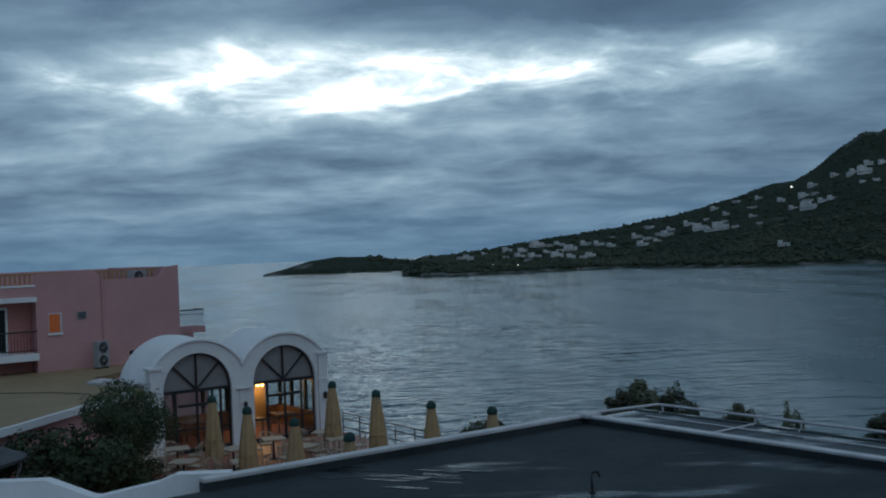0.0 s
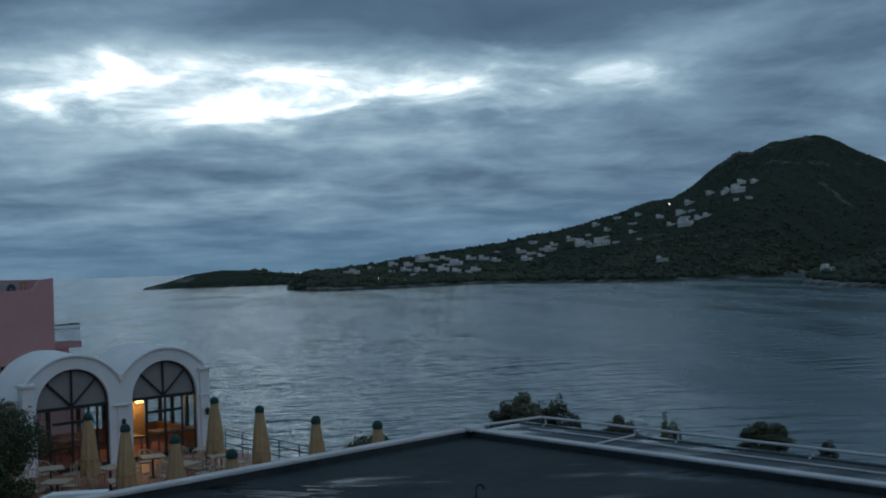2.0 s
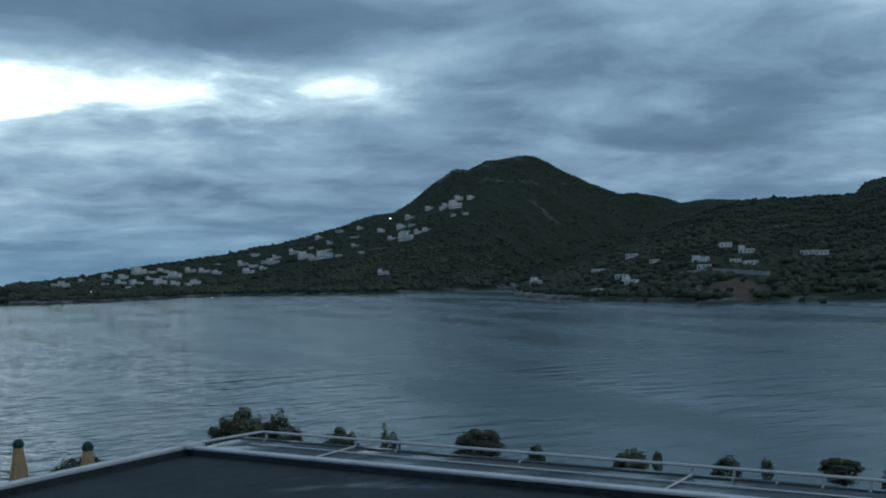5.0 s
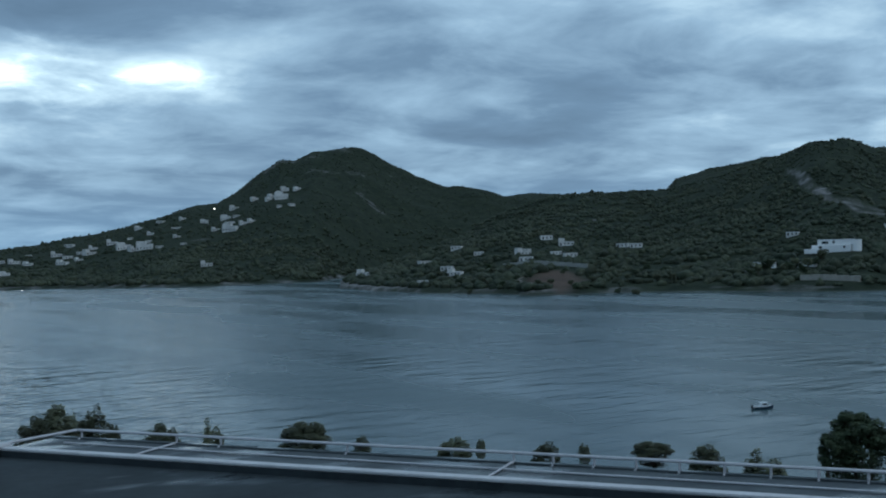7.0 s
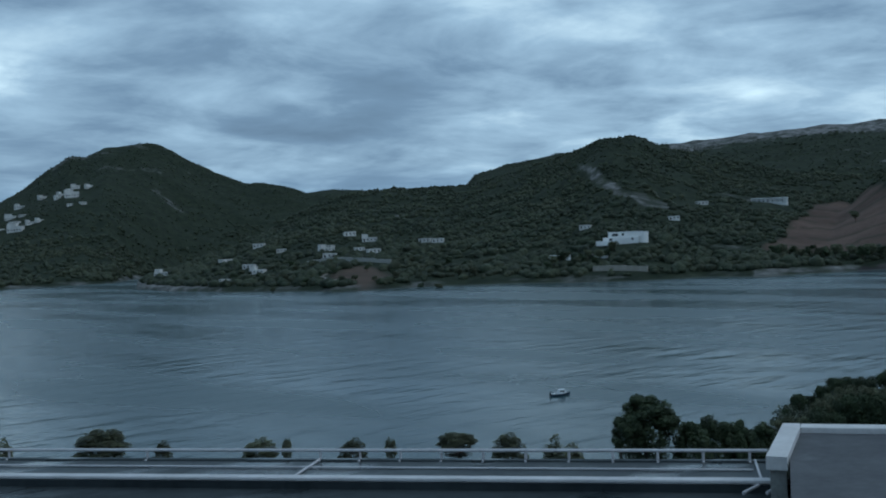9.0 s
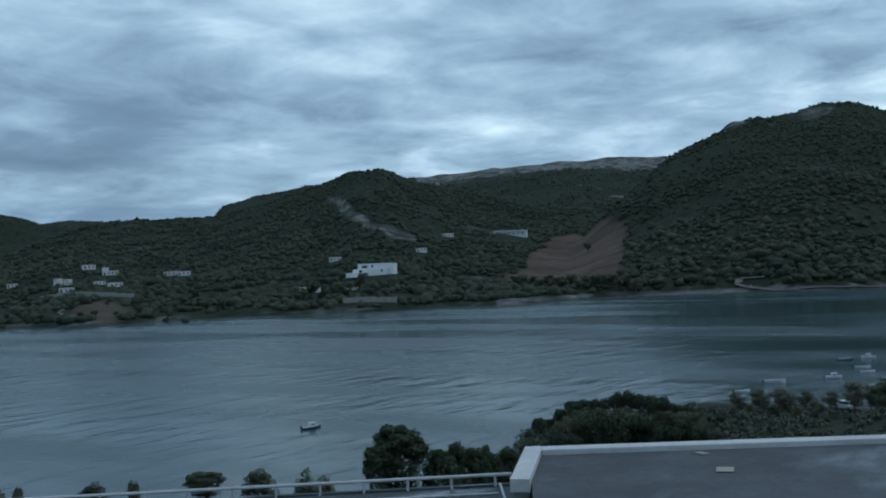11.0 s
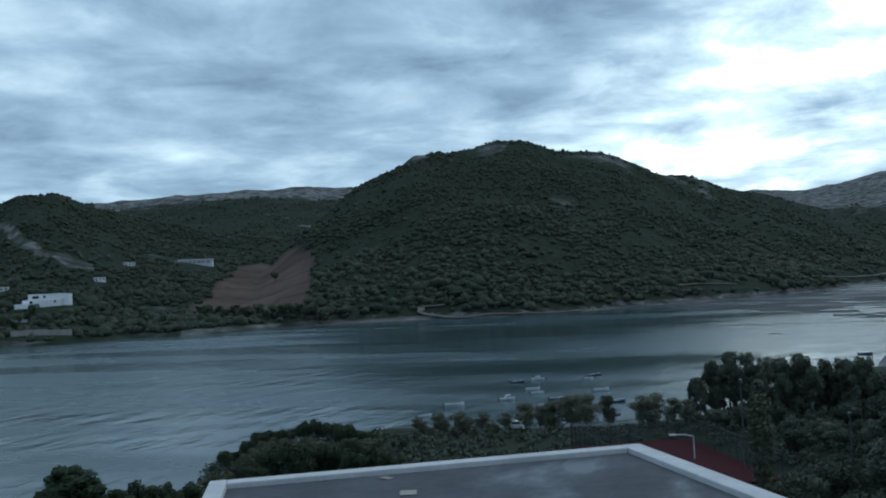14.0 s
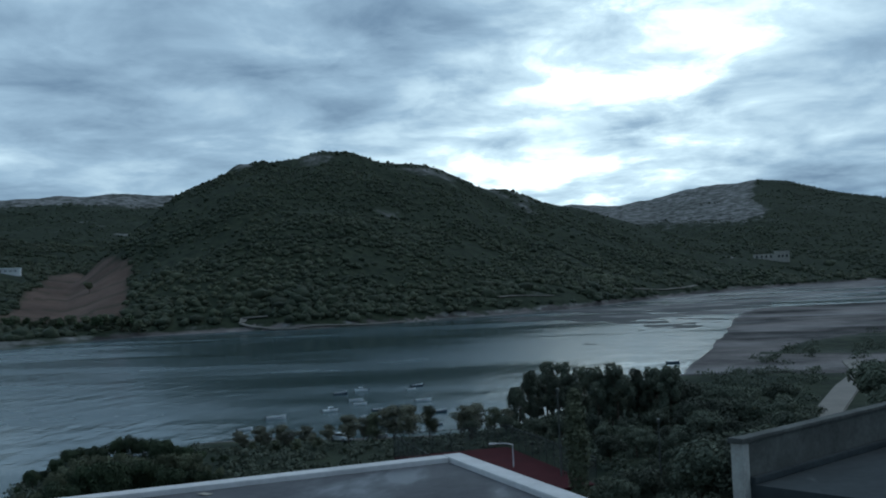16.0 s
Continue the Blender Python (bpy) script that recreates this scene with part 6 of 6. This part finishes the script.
fleet = {"cabin": boat(True, "boat"), "open": boat(False, "boat"), "dark": boat(False, "boat_blue"), "lone": boat(True, "boat_blue")}
MOORED = [("open", 200, 74, 1.0, 20), ("open", 216, 73, 1.35, 5), ("cabin", 226, 64, 1.1, 10), ("cabin", 267, 67, 1.1, 185), ("dark", 261, 71, 1.1, 10), ("open", 245, 63, 1.1, 0), ("open", 237, 60, 1.0, 10), ("dark", 226, 53, 1.0, 15), ("open", 216, 54, 0.6, 40),
          ("dark", 275, 54, 1.1, 20), ("open", 267, 54, 0.8, 20), ("open", 241, 46, 1.2, 5), ("dark", 220, 39, 1.2, 5), ("dark", 201, 36, 0.8, 30), ("dark", 320, -14, 1.2, 0), ("lone", 137.0, 128.4, 0.74, 25)]
gone = set()
for kind, x, y, s, turn in MOORED:
    s *= 0.64 if kind != 'lone' else 1.0
    m = pose(x, y, -0.05, 1.5, 0, turn - math.degrees(math.atan2(x, y))) @ Matrix.Diagonal((s, s, s, 1))
    if kind in gone:
        copy_thing(fleet[kind], m).matrix_basis = m
    else:
        gone.add(kind)
        fleet[kind].matrix_basis = m


# ---- tennis court ----
COURT = frame_of(Vector((130.2, 17.4, 0)), Vector((0.9, 0.43, 0)).normalized(), Vector((-0.43, 0.9, 0)).normalized())


def court():
    t = placed(thing("tennis_court", "dark red hard court inside a mesh fence", "court"), COURT)
    z = 4.3
    part("surface", boxed(-15, 15, -8, 8, 2.5, z), "court", t)
    f = part("fence", tubed((-15, 8, z + 3), (15, 8, z + 3), 0.04, n=6), "dark_metal", t)
    part("top_wire", tubed((15, -8, z + 3), (15, 8, z + 3), 0.04, n=6), "dark_metal", f)
    part("top_wire", tubed((-15, -8, z + 3), (15, -8, z + 3), 0.04, n=6), "dark_metal", f)
    for k in range(13):
        part("post", tubed((-15 + 2.5 * k, 8, z), (-15 + 2.5 * k, 8, z + 3), 0.04, n=6), "dark_metal", f)
    for k in range(13):
        part("post", tubed((-15 + 2.5 * k, -8, z), (-15 + 2.5 * k, -8, z + 3), 0.04, n=6), "dark_metal", f)
    for k in range(7):
        part("post", tubed((15, -8 + 2.66 * k, z), (15, -8 + 2.66 * k, z + 3), 0.04, n=6), "dark_metal", f)
    for a, b in (((-15, 8), (15, 8)), ((15, -8), (15, 8)), ((-15, -8), (15, -8))):
        bm = bmesh.new()
        v = [bm.verts.new((x, y, zz)) for (x, y), zz in ((a, z), (b, z), (b, z + 3), (a, z + 3))]
        bm.faces.new(v)
        part("netting", bm, "netting", f, "green wire netting")
    return t


M["netting"] = glass("wire_netting", (0.62, 0.66, 0.64), 0.6, 0.05)
court()


def light_pole(x, y, h, arm):
    t = thing("light_pole", "slim pale floodlight pole by the court" if not arm else "white street lamp with a bent arm by the court", "lamp post", "light poles by the court")
    t.location = (x, y, g_at(x, y))
    part("pole", tubed((0, 0, -0.3), (0, 0, h), 0.10, 0.07), "paint" if arm else "concrete", t)
    if arm:
        part("arm", tube(tubed((0, 0, h), (-0.5, 0.9, h + 0.25), 0.07), (-0.5, 0.9, h + 0.25), (-1.0, 2.2, h + 0.3), 0.07), "paint", t)
        part("head", boxed(-1.3, -0.8, 1.9, 2.8, h + 0.22, h + 0.4, bevel=0.04), "paint", t)
    else:
        part("head", boxed(-0.7, 0.7, -0.15, 0.15, h, h + 0.35, bevel=0.04), "concrete", t)


light_pole(132, 14.2, 3.0, True)
light_pole(122, -3.4, 7.0, False)
light_pole(125, 7.9, 10.2, False)


# ---- parked car by the beach ----
def car(x, y, turn, mat):
    t = thing("car", "small light-coloured parked car under the beach trees", "car")
    t.matrix_world = pose(x, y, g_at(x, y), 0, 0, turn)
    part("body", boxed(-2.0, 2.0, -0.8, 0.8, 0.3, 0.95, bevel=0.15), mat, t)
    c = part("cabin", boxed(-1.2, 1.0, -0.7, 0.7, 0.95, 1.45, bevel=0.2), mat, t)
    for s in (-1, 1):
        part("side_window", boxed(-1.0, 0.8, s * 0.7 - 0.02, s * 0.7 + 0.02, 1.0, 1.35), "dark_glass", c)
        for a in (-1.25, 1.25):
            w = part("wheel", tubed((a, s * 0.68, 0.31), (a, s * 0.84, 0.31), 0.31, n=16), "dark_metal", t)
            part("rim", tubed((a, s * 0.83, 0.31), (a, s * 0.85, 0.31), 0.18, n=12), "metal", w)
    part("windscreen", boxed(0.95, 1.02, -0.6, 0.6, 1.0, 1.35), "dark_glass", c)


car(172, 47, 60, "boat")
car(176, 42, 62, "metal")


# ---- tracks ----
def track(points, width, lift, label):
    """A pale dirt track that follows the ground."""
    t = thing("dirt_track", label, "track", kind="structure")
    fine = []
    for p, q in zip(points, points[1:]):
        for k in range(6):
            fine.append(Vector(p).lerp(Vector(q), k / 6))
    fine.append(Vector(points[-1]))
    bm = bmesh.new()
    rows = []
    for i, p in enumerate(fine):
        d = (fine[min(i + 1, len(fine) - 1)] - fine[max(i - 1, 0)]).normalized()
        n = Vector((-d.y, d.x)) * width / 2
        z = max(g_at(p.x, p.y), 0.4) + lift
        rows.append([bm.verts.new((p.x + n.x * s, p.y + n.y * s, z + e)) for s, e in ((-1, -0.8), (-0.9, 0), (0.9, 0), (1, -0.8))])
    for a, b in zip(rows, rows[1:]):
        for i in range(3):
            bm.faces.new((a[i], a[i + 1], b[i + 1], b[i]))
    bmesh.ops.recalc_face_normals(bm, faces=bm.faces)
    part("surface", bm, "sand", t)


track([(666, 227), (666, 244), (660, 243), (655, 231), (648, 203), (664, 172), (692, 143)], 5, 0.7, "pale dirt track looping down to the beach")
track([(415, 598), (402, 592), (392, 563), (394, 547)], 4, 0.8, "pale zigzag path above the rocks")
track([(168, -29), (180, -32), (215, -42), (251, -54), (300, -60)], 5, 0.4, "sandy lane through the brush")
track([(793, 91), (806, 79), (818, 65), (828, 52)], 4, 0.9, "pale dirt track above the far beach")
track([(962, -1), (1010, -24), (1070, -50), (1127, -76)], 5, 0.9, "pale dirt road behind the mud flats")

# along the walls and tracks of the far shore
YARDS = [(447 + 4.5 * k, 680 - 12 * k, 9) for k in range(7)] + [(494 + 4 * k, 430 - 8 * k, 9) for k in range(4)] + [(526, 490, 11), (527, 478, 10), (526, 456, 10), (660, 235, 12), (650, 205, 9), (664, 172, 8), (395, 565, 9), (405, 592, 9)]
YARDS += [(793 + 9 * k, 91 - 10 * k, 8) for k in range(5)] + [(962 + 18 * k, -1 - 8.2 * k, 9) for k in range(10)]
far_scrub()
